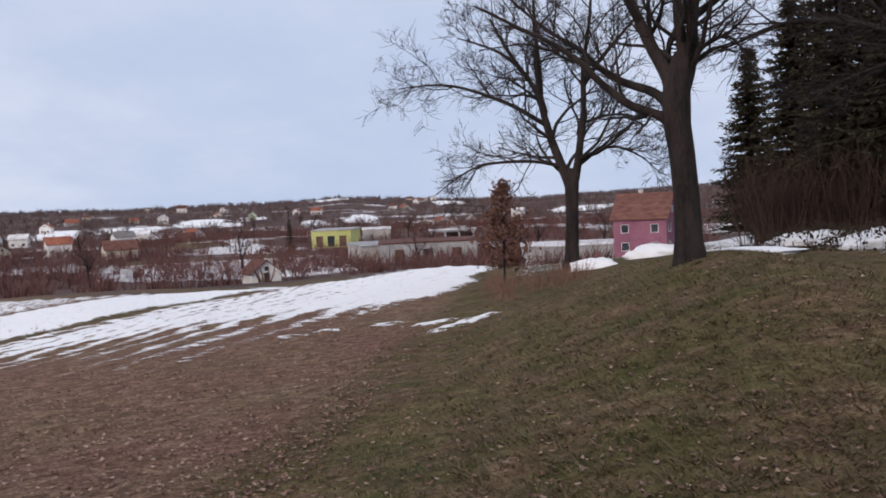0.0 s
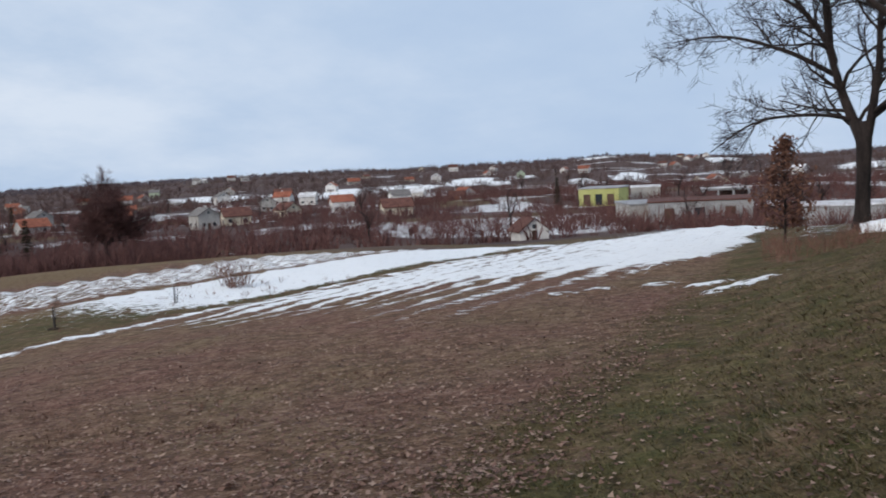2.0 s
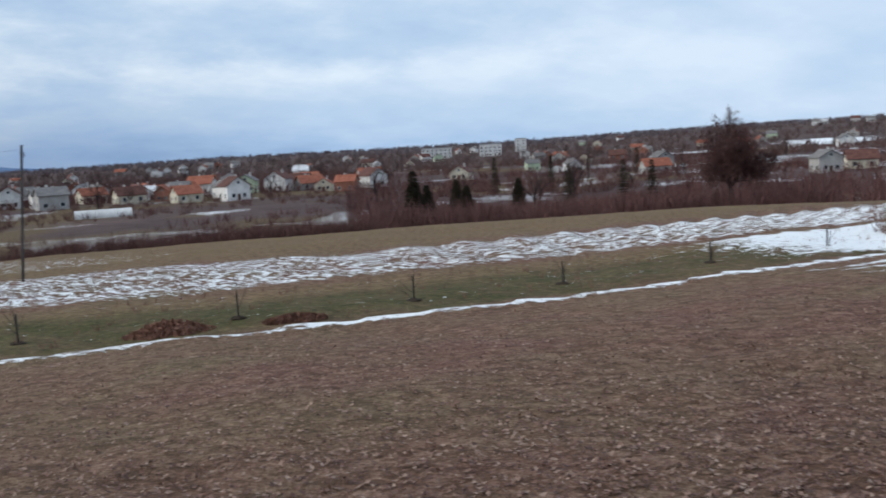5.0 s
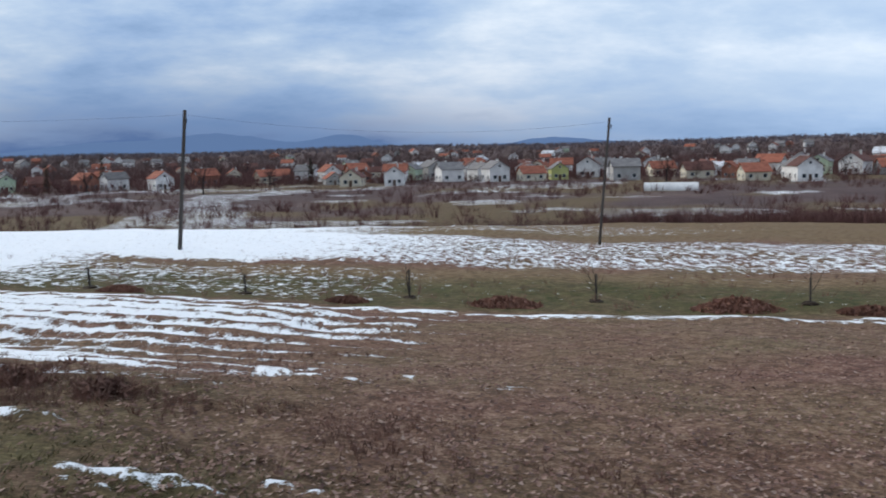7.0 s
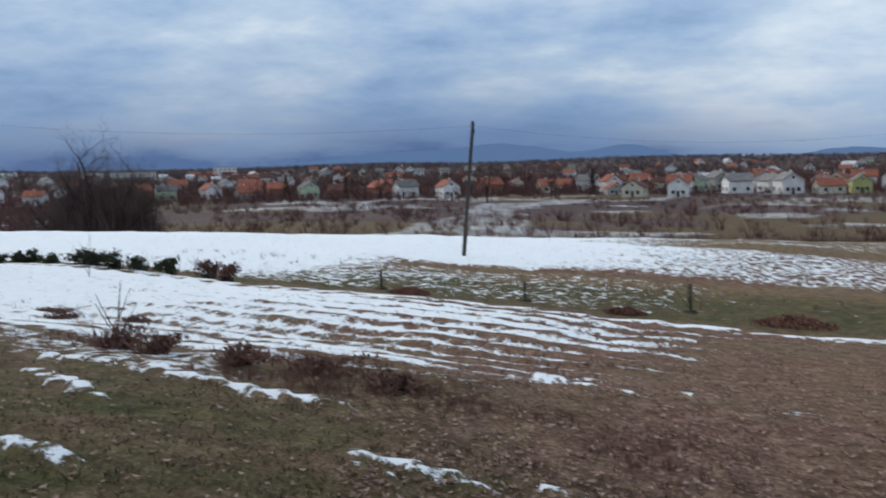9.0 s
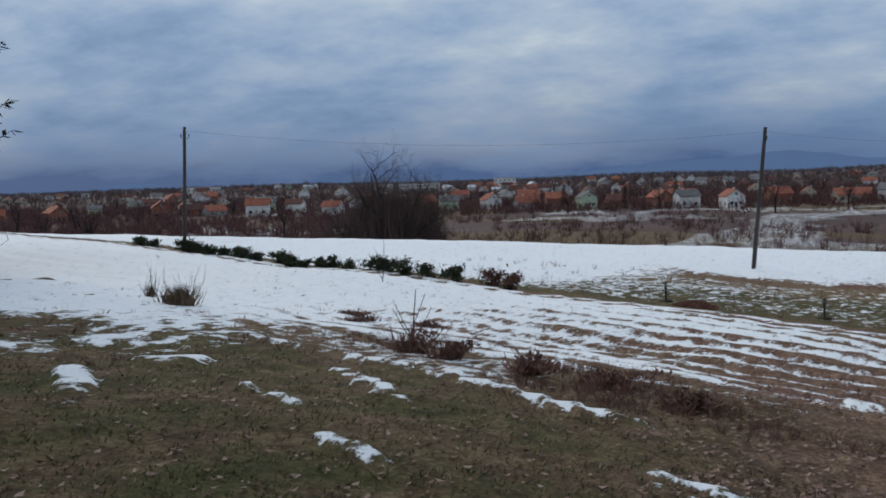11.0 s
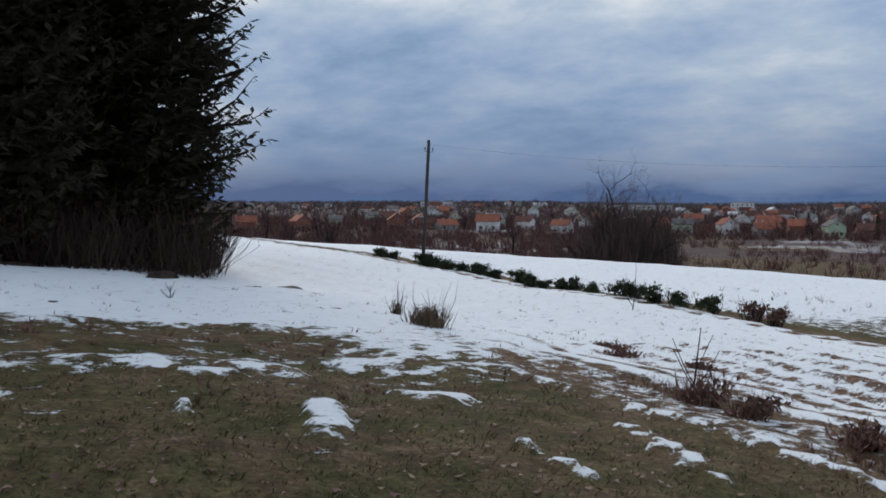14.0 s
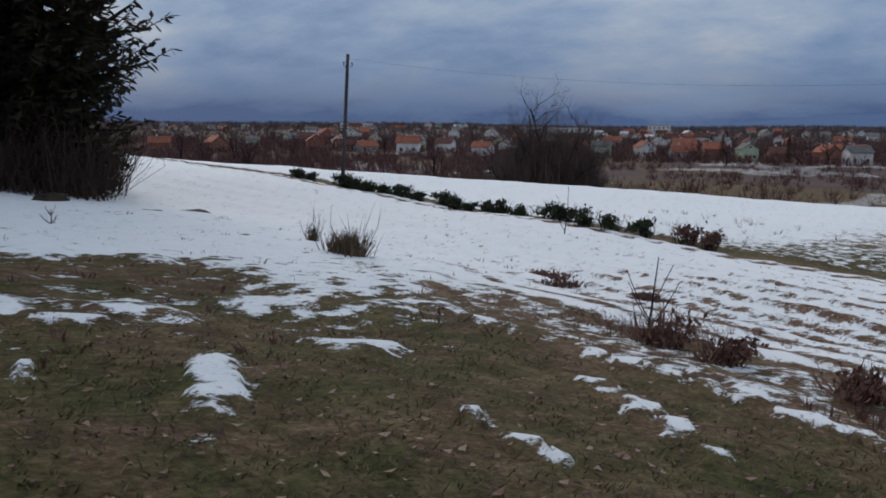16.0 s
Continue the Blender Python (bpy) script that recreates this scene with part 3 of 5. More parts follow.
def oak(label, at, turn, trunk, boughs, seed, dens=1.0, twig_r=0.0045):
    """trunk: bends (across, up) and radii; boughs: bends and radius."""
    rng = random.Random(seed)
    tree = thing("oak_tree", label, "tree", "oaks on the bank", at)
    pts, radii = [Vector((x + 0.045 * z, 0, z)) for x, z, _ in trunk], [r for _, _, r in trunk]
    stems_to_part([(pts, radii, 16)], "trunk", M_BARK, tree)
    wood, twigs = [], []
    for bends, r in boughs:
        bough((wood, twigs), rng, [(x + 0.045 * z, y, z) for x, y, z in bends], r, dens, twig_r=twig_r)
    stems_to_part(wood, "branchwork", M_BARK, tree)
    stems_to_part(twigs, "crown", M_TWIG, tree, "bare winter twigs")
    tree.rotation_euler = (0, 0, radians(turn))
    return tree


oak("tall bare oak with thick dark trunk on the grass bank", ray_ground(-14.4, 13.9), -14,
    [(0.02, -0.35, 0.30), (0.0, 0.06, 0.235), (-0.02, 0.3, 0.195), (-0.06, 0.9, 0.18), (-0.13, 1.5, 0.178), (-0.20, 1.9, 0.19), (-0.22, 2.3, 0.20), (-0.20, 2.6, 0.17), (-0.17, 2.9, 0.08)],
    [(((-0.24, 0, 1.85), (-0.44, 0.0, 2.05), (-0.80, -0.1, 2.18), (-1.12, -0.1, 2.44), (-1.50, -0.2, 2.80), (-1.90, -0.3, 3.12), (-2.36, -0.4, 3.38), (-3.0, -0.5, 3.7)), 0.075),
     (((-0.24, 0, 2.1), (-0.44, 0.1, 2.34), (-0.86, 0.3, 2.53), (-1.25, 0.4, 2.73), (-1.64, 0.5, 3.12), (-2.16, 0.7, 3.5), (-2.8, 0.9, 4.1)), 0.075),
     (((-0.22, 0, 2.2), (-0.30, 0, 2.53), (-0.54, 0.1, 2.93), (-0.80, 0.2, 3.5), (-1.1, 0.2, 4.4), (-1.3, 0.3, 5.6)), 0.125),
     (((-0.20, 0, 2.2), (-0.16, -0.05, 2.55), (-0.15, -0.1, 3.0), (-0.20, -0.2, 3.5), (-0.3, -0.4, 4.6), (-0.2, -0.6, 6.0)), 0.115),
     (((-0.18, 0.05, 2.2), (-0.08, 0.05, 2.6), (0.05, 0.1, 3.05), (-0.04, 0.2, 3.5), (0.05, 0.5, 4.5), (0.3, 0.7, 5.8)), 0.105),
     (((0.02, 0.1, 2.85), (0.27, 0.1, 3.1), (0.47, 0.1, 3.10), (0.66, 0.1, 2.85), (0.85, 0.1, 2.6)), 0.032),
     (((0.0, 0.2, 3.4), (0.5, 0.3, 3.8), (1.2, 0.5, 4.1), (2.2, 0.7, 4.3), (3.2, 0.8, 4.2)), 0.06),
     (((-0.7, 0.2, 3.3), (-1.1, -0.3, 4.0), (-1.9, -0.6, 4.7), (-2.8, -0.8, 5.2)), 0.06)], 3, dens=0.88, twig_r=0.004)
oak("forked bare oak with a wide twiggy crown beside the lane", ray_ground(-7.6, 27.0), -7.6,
    [(0.0, -0.35, 0.32), (0.0, 0.08, 0.26), (0.0, 0.4, 0.20), (0.0, 1.2, 0.18), (-0.01, 2.0, 0.19), (-0.02, 2.4, 0.20), (-0.03, 2.8, 0.10)],
    [(((-0.03, 0, 2.2), (-0.20, 0, 2.6), (-0.46, 0.1, 3.3), (-0.77, 0.2, 4.18), (-0.96, 0.2, 4.94), (-1.72, 0.3, 5.95), (-2.35, 0.4, 7.1)), 0.155),
     (((0.0, 0, 2.2), (0.10, 0, 2.6), (0.18, -0.1, 3.16), (0.28, -0.2, 4.18), (0.24, -0.2, 5.44), (0.43, -0.3, 6.6), (0.5, -0.3, 8.0)), 0.135),
     (((-0.70, 0.2, 4.0), (-1.6, -0.1, 4.56), (-2.6, -0.3, 5.0), (-3.6, -0.4, 5.3), (-4.8, -0.5, 5.2)), 0.07),
     (((-0.30, 0.0, 2.85), (-1.09, -0.4, 3.04), (-2.1, -0.8, 3.04), (-2.86, -1.0, 2.85), (-3.7, -1.2, 2.2)), 0.055),
     (((0.27, -0.2, 4.0), (0.94, 0.1, 4.24), (1.7, 0.3, 4.18), (2.4, 0.5, 4.0)), 0.05),
     (((0.16, -0.1, 2.85), (0.68, 0.2, 3.3), (1.3, 0.5, 3.4), (1.95, 0.7, 3.04), (2.5, 0.8, 2.5)), 0.05),
     (((-0.80, 0.2, 4.3), (-1.2, 0.7, 5.44), (-2.1, 1.1, 6.3), (-3.4, 1.4, 6.8)), 0.08),
     (((0.26, -0.2, 5.0), (0.9, -0.6, 5.9), (1.6, -0.9, 6.6), (2.2, -1.0, 7.4)), 0.07),
     (((-0.9, 0.2, 4.9), (-1.0, -0.6, 6.0), (-1.1, -1.0, 7.2), (-0.9, -1.2, 8.2)), 0.08)], 9, dens=1.22, twig_r=0.0055)
oak("bare oak reaching over the lane from the stand", ray_ground(-30.5, 17.0), -28,
    [(0.0, -0.35, 0.32), (0.0, 0.1, 0.25), (0.0, 0.5, 0.2), (0.0, 1.6, 0.18), (-0.02, 2.6, 0.19), (-0.04, 3.0, 0.1)],
    [(((-0.02, 0, 2.3), (-0.6, 0.0, 3.0), (-1.4, -0.2, 3.6), (-2.3, -0.3, 4.0), (-3.3, -0.4, 4.1), (-4.4, -0.5, 3.7)), 0.10),
     (((-0.02, 0, 2.4), (-0.4, 0.2, 3.4), (-1.1, 0.4, 4.4), (-2.0, 0.6, 5.0), (-3.2, 0.8, 5.3)), 0.10),
     (((0.0, 0, 2.4), (0.2, 0, 3.4), (0.3, -0.2, 4.8), (0.5, -0.3, 6.4)), 0.12),
     (((-0.9, -0.1, 3.2), (-1.6, -0.6, 3.3), (-2.4, -0.9, 3.0), (-3.0, -1.0, 2.6)), 0.04)], 15, dens=1.2)


# ---------------------------------------------------------------- poles and wires
def utility_pole(at, h, lean, thick=1.0):
    pole = thing("utility_pole", "weathered wooden utility pole standing in the snowy field", "utility pole", "line of poles", at)
    v, f = [], []
    pts = [Vector((lean[0] * t * h, lean[1] * t * h, t * h - 0.3)) for t in (0, 0.3, 0.6, 1.0)]
    tube(v, f, pts, [r * thick for r in (0.075, 0.07, 0.065, 0.058)], 10)
    n = len(v)
    f.append(tuple(range(n - 10, n)))
    from_lists("pole", v, f, M_POLE, pole, smooth=False)
    tip = Vector((lean[0] * h, lean[1] * h, h - 0.3))
    for k in (-1, 1):
        v, f = [], []
        tube(v, f, [tip + Vector((0.1 * k, 0, -0.45)), tip + Vector((0.22 * k, 0, -0.42)), tip + Vector((0.22 * k, 0, -0.28))], [0.012, 0.012, 0.03], 6)
        from_lists("insulator", v, f, M_WIRE, pole)
    return Vector(at) + tip - Vector((0, 0, 0.35))


def wire_between(a, b, sag):
    v, f = [], []
    pts = [a.lerp(b, t / 24) - Vector((0, 0, 4 * sag * (t / 24) * (1 - t / 24))) for t in range(25)]
    tube(v, f, pts, [0.0032] * 25, 4)
    ob = from_lists("overhead_wire", v, f, M_WIRE, None)
    tagged(ob, "thin dark overhead wire strung between wooden poles", "wire", "overhead wires")


P2 = utility_pole(ray_ground(132.25, 39.6), 5.05, (-0.03, 0.035))
P1 = utility_pole(ray_ground(100.74, 34.9), 5.0, (-0.005, 0.085))
P0 = utility_pole(pq_place(39.3, 2.5), 5.25, (0.02, 0.08), 0.8)
for k in (0.2,):
    wire_between(P2 + Vector((0, 0, k)), P1 + Vector((0, 0, k)), 0.5)
    wire_between(P1 + Vector((0, 0, k)), P0 + Vector((0, 0, k)), 0.5)


# ---------------------------------------------------------------- more materials
M_BROWN = rough_mat("reddish_bare_brush", (0.056, 0.026, 0.025), (0.155, 0.075, 0.068), 0.5, 0.95, 0.0, 0.25)
M_COPSE = rough_mat("grey_brown_twigs", (0.050, 0.034, 0.031), (0.135, 0.090, 0.078), 0.6, 0.95, 0.0, 0.1)
# aerial haze is painted into the next two colours: paler, the farthest purplish
M_FARWOOD = rough_mat("haze_tinted_hillside_woods", (0.080, 0.053, 0.051), (0.140, 0.094, 0.087), 0.06, 0.95, 0.0, 0)
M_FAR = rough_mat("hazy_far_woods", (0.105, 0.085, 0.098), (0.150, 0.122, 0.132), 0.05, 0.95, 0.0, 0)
M_WEED = rough_mat("dead_weeds", (0.078, 0.040, 0.031), (0.225, 0.122, 0.092), 3, 0.95, 0.0, 0.2)
M_DEADLEAF = rough_mat("dead_oak_leaves", (0.095, 0.042, 0.030), (0.260, 0.130, 0.092), 6, 0.9, 0.0, 0.2)
M_BUSH = rough_mat("dull_green_leaves", (0.012, 0.018, 0.008), (0.060, 0.072, 0.028), 5, 0.85, 0.0, 0.3)
M_DRYTUFT = rough_mat("withered_tuft_grass", (0.050, 0.034, 0.022), (0.17, 0.115, 0.070), 5, 0.9, 0.0, 0.2)
M_SNOW = rough_mat("old_snow", (0.76, 0.78, 0.83), (0.87, 0.88, 0.90), 3, 0.8, 0.4, 0)
M_SOIL = rough_mat("dark_soil", (0.020, 0.014, 0.010), (0.070, 0.048, 0.034), 8, 0.95, 0.6, 0.1)
M_GLASS = rough_mat("dark_window_glass", (0.020, 0.025, 0.032), (0.05, 0.06, 0.07), 0.4, 0.12, 0.0, 0.2)
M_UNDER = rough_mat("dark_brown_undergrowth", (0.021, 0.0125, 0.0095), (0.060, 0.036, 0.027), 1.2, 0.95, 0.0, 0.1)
M_FRAME = rough_mat("white_window_frame", (0.55, 0.55, 0.55), (0.72, 0.72, 0.71), 2, 0.6, 0.0, 0.1)
M_CHIM = rough_mat("chimney_plaster", (0.40, 0.38, 0.36), (0.62, 0.60, 0.57), 2, 0.9, 0.3, 0.1)
M_CONC = rough_mat("grey_concrete", (0.24, 0.24, 0.25), (0.40, 0.40, 0.41), 0.6, 0.85, 0.2, 0.1)
M_DOOR = rough_mat("brown_door_paint", (0.05, 0.03, 0.02), (0.12, 0.07, 0.05), 1, 0.6, 0.0, 0.2)
WALLS = {
    "white": rough_mat("white_plaster", (0.52, 0.50, 0.49), (0.78, 0.76, 0.74), 0.4, 0.9, 0.2, 0.06),
    "cream": rough_mat("cream_plaster", (0.50, 0.45, 0.36), (0.66, 0.60, 0.48), 0.4, 0.9, 0.2, 0.08),
    "green": rough_mat("pale_green_plaster", (0.40, 0.50, 0.36), (0.54, 0.62, 0.46), 0.4, 0.9, 0.2, 0.08),
    "grey": rough_mat("grey_render", (0.28, 0.27, 0.26), (0.44, 0.42, 0.40), 0.4, 0.95, 0.2, 0.1),
    "brick": rough_mat("raw_red_block", (0.20, 0.085, 0.06), (0.31, 0.14, 0.10), 0.8, 0.95, 0.3, 0.1),
    "yellow": rough_mat("lime_yellow_plaster", (0.36, 0.37, 0.13), (0.47, 0.47, 0.20), 0.3, 0.9, 0.1, 0),
    "timber": rough_mat("dark_timber", (0.05, 0.032, 0.024), (0.12, 0.08, 0.06), 2, 0.9, 0.3, 0.1, stretch=(4, 4, 0.5)),
    "pink": rough_mat("magenta_pink_plaster", (0.19, 0.075, 0.112), (0.27, 0.115, 0.16), 0.4, 0.9, 0.2, 0),
}
ROOFS = {
    "orange": rough_mat("orange_clay_tiles", (0.20, 0.066, 0.042), (0.38, 0.135, 0.085), 0.7, 0.9, 0.5, 0.15, stretch=(1, 1, 3)),
    "brown": rough_mat("brown_clay_tiles", (0.080, 0.033, 0.027), (0.165, 0.076, 0.060), 0.7, 0.9, 0.5, 0.2, stretch=(1, 1, 3)),
    "slate": rough_mat("grey_fibre_cement", (0.12, 0.11, 0.11), (0.24, 0.22, 0.21), 0.6, 0.9, 0.4, 0.2, stretch=(1, 1, 3)),
    "snowy": rough_mat("snow_covered_tiles", (0.30, 0.26, 0.25), (0.78, 0.79, 0.82), 0.35, 0.9, 0.3, 0.1),
}


# ---------------------------------------------------------------- shapes
def box(bm, cx, cy, cz, sx, sy, sz):
    r = bmesh.ops.create_cube(bm, size=1)
    bmesh.ops.transform(bm, matrix=Matrix.LocRotScale((cx, cy, cz), None, (sx, sy, sz)), verts=r["verts"])
    return r["verts"]


def gable_body(w, l, h, rise):
    bm = bmesh.new()
    rows = []
    for y in (-l / 2, l / 2):
        rows.append([bm.verts.new(c) for c in ((-w / 2, y, -0.6), (w / 2, y, -0.6), (w / 2, y, h), (0, y, h + rise), (-w / 2, y, h))])
    a, b = rows
    bm.faces.new(a)
    bm.faces.new(b[::-1])
    for i in range(5):
        j = (i + 1) % 5
        bm.faces.new((a[j], a[i], b[i], b[j]))
    return bm


def gable_roof(w, l, h, rise, over=0.45, thick=0.18):
    bm = bmesh.new()
    k = rise / (w / 2)
    ex, ez = w / 2 + over, h - over * k
    for sgn in (-1, 1):
        low, high = [], []
        for y in (-l / 2 - over, l / 2 + over):
            for x, z in ((sgn * ex, ez), (0, h + rise)):
                low.append(bm.verts.new((x, y, z + 0.02)))
                high.append(bm.verts.new((x, y, z + 0.02 + thick)))
        for f in ((low[0], low[1], low[3], low[2]), (high[0], high[2], high[3], high[1]), (low[0], low[2], high[2], high[0]),
                  (low[0], high[0], high[1], low[1]), (low[2], low[3], high[3], high[2])):
            bm.faces.new(f)
    bmesh.ops.recalc_face_normals(bm, faces=bm.faces)
    return bm


def house(name, label, wall, roof, w, l, h, rise, at, turn, category="house", group="", chimney=True, storeys=2, gable_windows=True):
    """A gabled house; its gable ends face its own y axis."""
    ob = thing(name, label, category, group)
    part("wall", gable_body(w, l, h, rise), WALLS[wall], ob)
    rf = part("roof", gable_roof(w, l, h, rise), ROOFS[roof], ob)
    if chimney:
        bm = bmesh.new()
        box(bm, w * 0.16, l * 0.12, h + rise * 0.95, 0.55, 0.55, 1.5)
        box(bm, w * 0.16, l * 0.12, h + rise * 0.95 + 0.8, 0.7, 0.7, 0.12)
        part("chimney", bm, M_CHIM, rf)

    def window(x, y, z, side, ww=1.2, hh=1.3):
        bm = bmesh.new()
        out = {"s": Vector((0, -1, 0)), "n": Vector((0, 1, 0)), "w": Vector((-1, 0, 0)), "e": Vector((1, 0, 0))}[side]
        box(bm, x, y, z, ww if side in "ns" else 0.14, 0.14 if side in "ns" else ww, hh)
        bm.normal_update()
        front = max(bm.faces, key=lambda fc: fc.normal.dot(out))
        bmesh.ops.inset_individual(bm, faces=[front], thickness=0.11, depth=-0.05)
        front.material_index = 1
        part("window", bm, M_FRAME, ob).data.materials.append(M_GLASS)

    for s in range(storeys):
        z = 1.5 + s * 2.7
        if z + 0.7 > h:
            break
        for f in (-0.24, 0.24):
            window(w * f, -l / 2, z, "s")
            window(w * f, l / 2, z, "n")
        for f in (-0.28, 0.28):
            window(-w / 2, l * f, z, "w")
            window(w / 2, l * f, z, "e")
    if gable_windows:
        window(0, -l / 2, h + rise * 0.32, "s", 0.9, 0.9)
        window(0, l / 2, h + rise * 0.32, "n", 0.9, 0.9)
    bm = bmesh.new()
    box(bm, 0.0, -l / 2, 0.95, 0.95, 0.12, 2.0)
    part("door", bm, M_DOOR, ob)
    ob.matrix_basis = pose(*at, 0, 0, turn)
    return ob


def low_ground(x, y, r=4.0):
    """Lowest ground under a footprint, so that walls reach it."""
    return float(height(x + r * np.array((-1, 0, 1, -1, 0, 1, -1, 0, 1)), y + r * np.array((-1, -1, -1, 0, 0, 0, 1, 1, 1)), False).min())


def conifer(name, label, h, r, seed, at, skirt=0.0, group="", whorls=46, arms=10, full=0.85):
    rng = random.Random(seed)
    tree = thing(name, label, "tree", group)
    v, f = [], []
    tube(v, f, [Vector((0, 0, -0.4)), Vector((0.03, 0, h * 0.5)), Vector((0, 0, h))], [h * 0.018, h * 0.011, 0.01], 7)
    from_lists("trunk", v, f, M_BARK, tree, smooth=True)
    v, f = [], []
    big = whorls > 60
    n = 7 if big else (6 if whorls > 30 else 4)
    hang = 4 if big else 5
    for k in range(whorls):
        t = k / (whorls - 1)
        reach = r * (1 - t) ** full * rng.uniform(0.88, 1.10) + 0.12
        if big:
            reach *= 0.66 + 0.34 * min(1.0, (skirt + (h - skirt) * t) / 2.6)
        count = arms if t < 0.8 else 7
        for i in range(count):
            a = 2 * math.pi * (i + rng.random()) / count
            rr = reach * (rng.uniform(0.62, 0.92) if rng.random() < 0.75 else rng.uniform(0.88, 0.97))
            z = skirt + (h - skirt) * min(1, max(0, t + rng.gauss(0, 0.010)))
            out, across = Vector((math.cos(a), math.sin(a), 0)), Vector((-math.sin(a), math.cos(a), 0))
            droop, lift = rng.uniform(0.30, 0.52), rng.uniform(0.30, 0.56) if big else rng.uniform(0.16, 0.34)
            prev = None
            for j in range(n + 1):
                u = j / n
                c = out * (rr * u) + Vector((0, 0, z + rr * (0.12 * u - droop * u * u + lift * u**4))) + across * (0.05 * rr * math.sin(u * 3 + i))
                if prev is not None:
                    thick = 0.17 * (1.02 - u) + 0.008
                    low = Vector((0, 0, -1)) * (0.05 + 0.08 * rr * (1.1 - u))
                    tipped = u > 0.75 and whorls > 30
                    if tipped:
                        thick, low = (0.03, low * 0.5) if u < 0.95 else (0.006, low * 0.1)
                    b = len(v)
                    v += [prev, c, c + low * rng.uniform(0.3, 1.5), prev + low * rng.uniform(0.3, 1.5) + out * 0.05]
                    v += [prev - across * thick, c - across * thick * 0.8, c + across * thick * 0.8, prev + across * thick]
                    f += [(b, b + 1, b + 2, b + 3), (b + 4, b + 5, b + 6, b + 7)]
                    for q in range(2 if u < 0.3 else (hang if u < 0.5 or not big else hang + 8)):
                        ln = (0.20 + 0.06 * rr * (1.12 - u)) * rng.uniform(0.45, 1.3) * (1.9 if whorls <= 30 else 1.0)
                        foot = prev.lerp(c, rng.random())
                        side = rng.choice((-1, 1)) * rng.uniform(0.15, 1.0)
                        way = across * side + out * rng.uniform(0.3, 1.1) + Vector((0, 0, -rng.uniform(-0.15, 0.9)))
                        if tipped:
                            way = across * side + out * rng.uniform(0.0, 1.0) + Vector((0, 0, rng.uniform(-0.7, 0.6)))
                            ln *= 1.25
                        tip = foot + way * ln
                        wid = (out * 0.5 + across * rng.uniform(-0.6, 0.6) + Vector((0, 0, rng.uniform(-0.4, 0.4)))) * ln * (rng.uniform(0.20, 0.34) if whorls > 30 else rng.uniform(0.25, 0.45))
                        b = len(v)
                        v += [foot, foot.lerp(tip, 0.5) + wid, tip, foot.lerp(tip, 0.5) - wid]
                        f += [(b, b + 1, b + 3), (b + 1, b + 2, b + 3)]
                prev = c
    from_lists("foliage", v, f, M_NEEDLE, tree, "drooping dark needle sprays")
    tree.location = at
    return tree


def fan(v, f, rng, base, h, spread, n, wide=0.02):
    """A tuft of thin upright blades or twigs."""
    for _ in range(n):
        a = rng.uniform(0, 6.283)
        rr = spread * rng.random() ** 0.5
        foot = base + Vector((math.cos(a) * rr * 0.4, math.sin(a) * rr * 0.4, -0.02))
        tip = base + Vector((math.cos(a) * rr + rng.gauss(0, spread * 0.25), math.sin(a) * rr + rng.gauss(0, spread * 0.25), h * rng.uniform(0.45, 1.05)))
        mid = foot.lerp(tip, 0.5) + Vector((rng.gauss(0, 0.1), rng.gauss(0, 0.1), 0.06)) * h
        b = rng.uniform(0, 6.283)
        sd = Vector((math.cos(b), math.sin(b), 0)) * wide
        k = len(v)
        v += [foot - sd, foot + sd, mid + sd * 0.7, mid - sd * 0.7, tip]
        f += [(k, k + 1, k + 2, k + 3), (k + 3, k + 2, k + 4)]


def leaves_on(v, f, rng, c, size):
    a = rng.uniform(0, 6.283)
    n = Vector((rng.gauss(0, 1), rng.gauss(0, 1), rng.gauss(0, 1))).normalized()
    u = n.cross(Vector((math.cos(a), math.sin(a), 0.3))).normalized()
    w = n.cross(u)
    k = len(v)
    v += [c - u * size, c + w * size * 0.5 + n * size * 0.2, c + u * size, c - w * size * 0.5 + n * size * 0.2]
    f += [(k, k + 1, k + 2), (k, k + 2, k + 3)]


# ---------------------------------------------------------------- conifers
for az, d, h, r, sd in ((148.5, 28.5, 21, 4.45, 1), (155.5, 26, 19, 3.8, 2), (150.8, 35, 23, 4.6, 3), (162, 27, 20, 4.0, 4), (169, 31, 20, 4.0, 5), (157, 35, 22, 4.4, 6)):
    conifer("spruce_tree", "tall dark spruce with branches down to the snow", h, r, sd, ray_ground(az, d), 0.1, "spruces at the snow field", 92 if sd in (1, 2, 4) else 54, 22 if sd in (1, 2, 4) else 13, 0.60 if sd == 1 else 0.5)
for az, d, h, r, sd in ((-17.9, 41, 7.8, 2.1, 11), (-20.3, 37, 9.0, 2.6, 12), (-23.0, 33, 11.0, 2.9, 13), (-26.0, 32, 12.5, 3.2, 14), (-21.8, 44, 12.5, 3.2, 15), (-29.0, 34, 13, 3.2, 16), (-25, 40, 14, 3.2, 17), (-33, 30, 12, 3.2, 18)):
    conifer("spruce_tree", "dark spruce in the dense stand above the lane", h, r, sd, ray_ground(az, d), 0.6, "spruces above the lane", 44, 10)


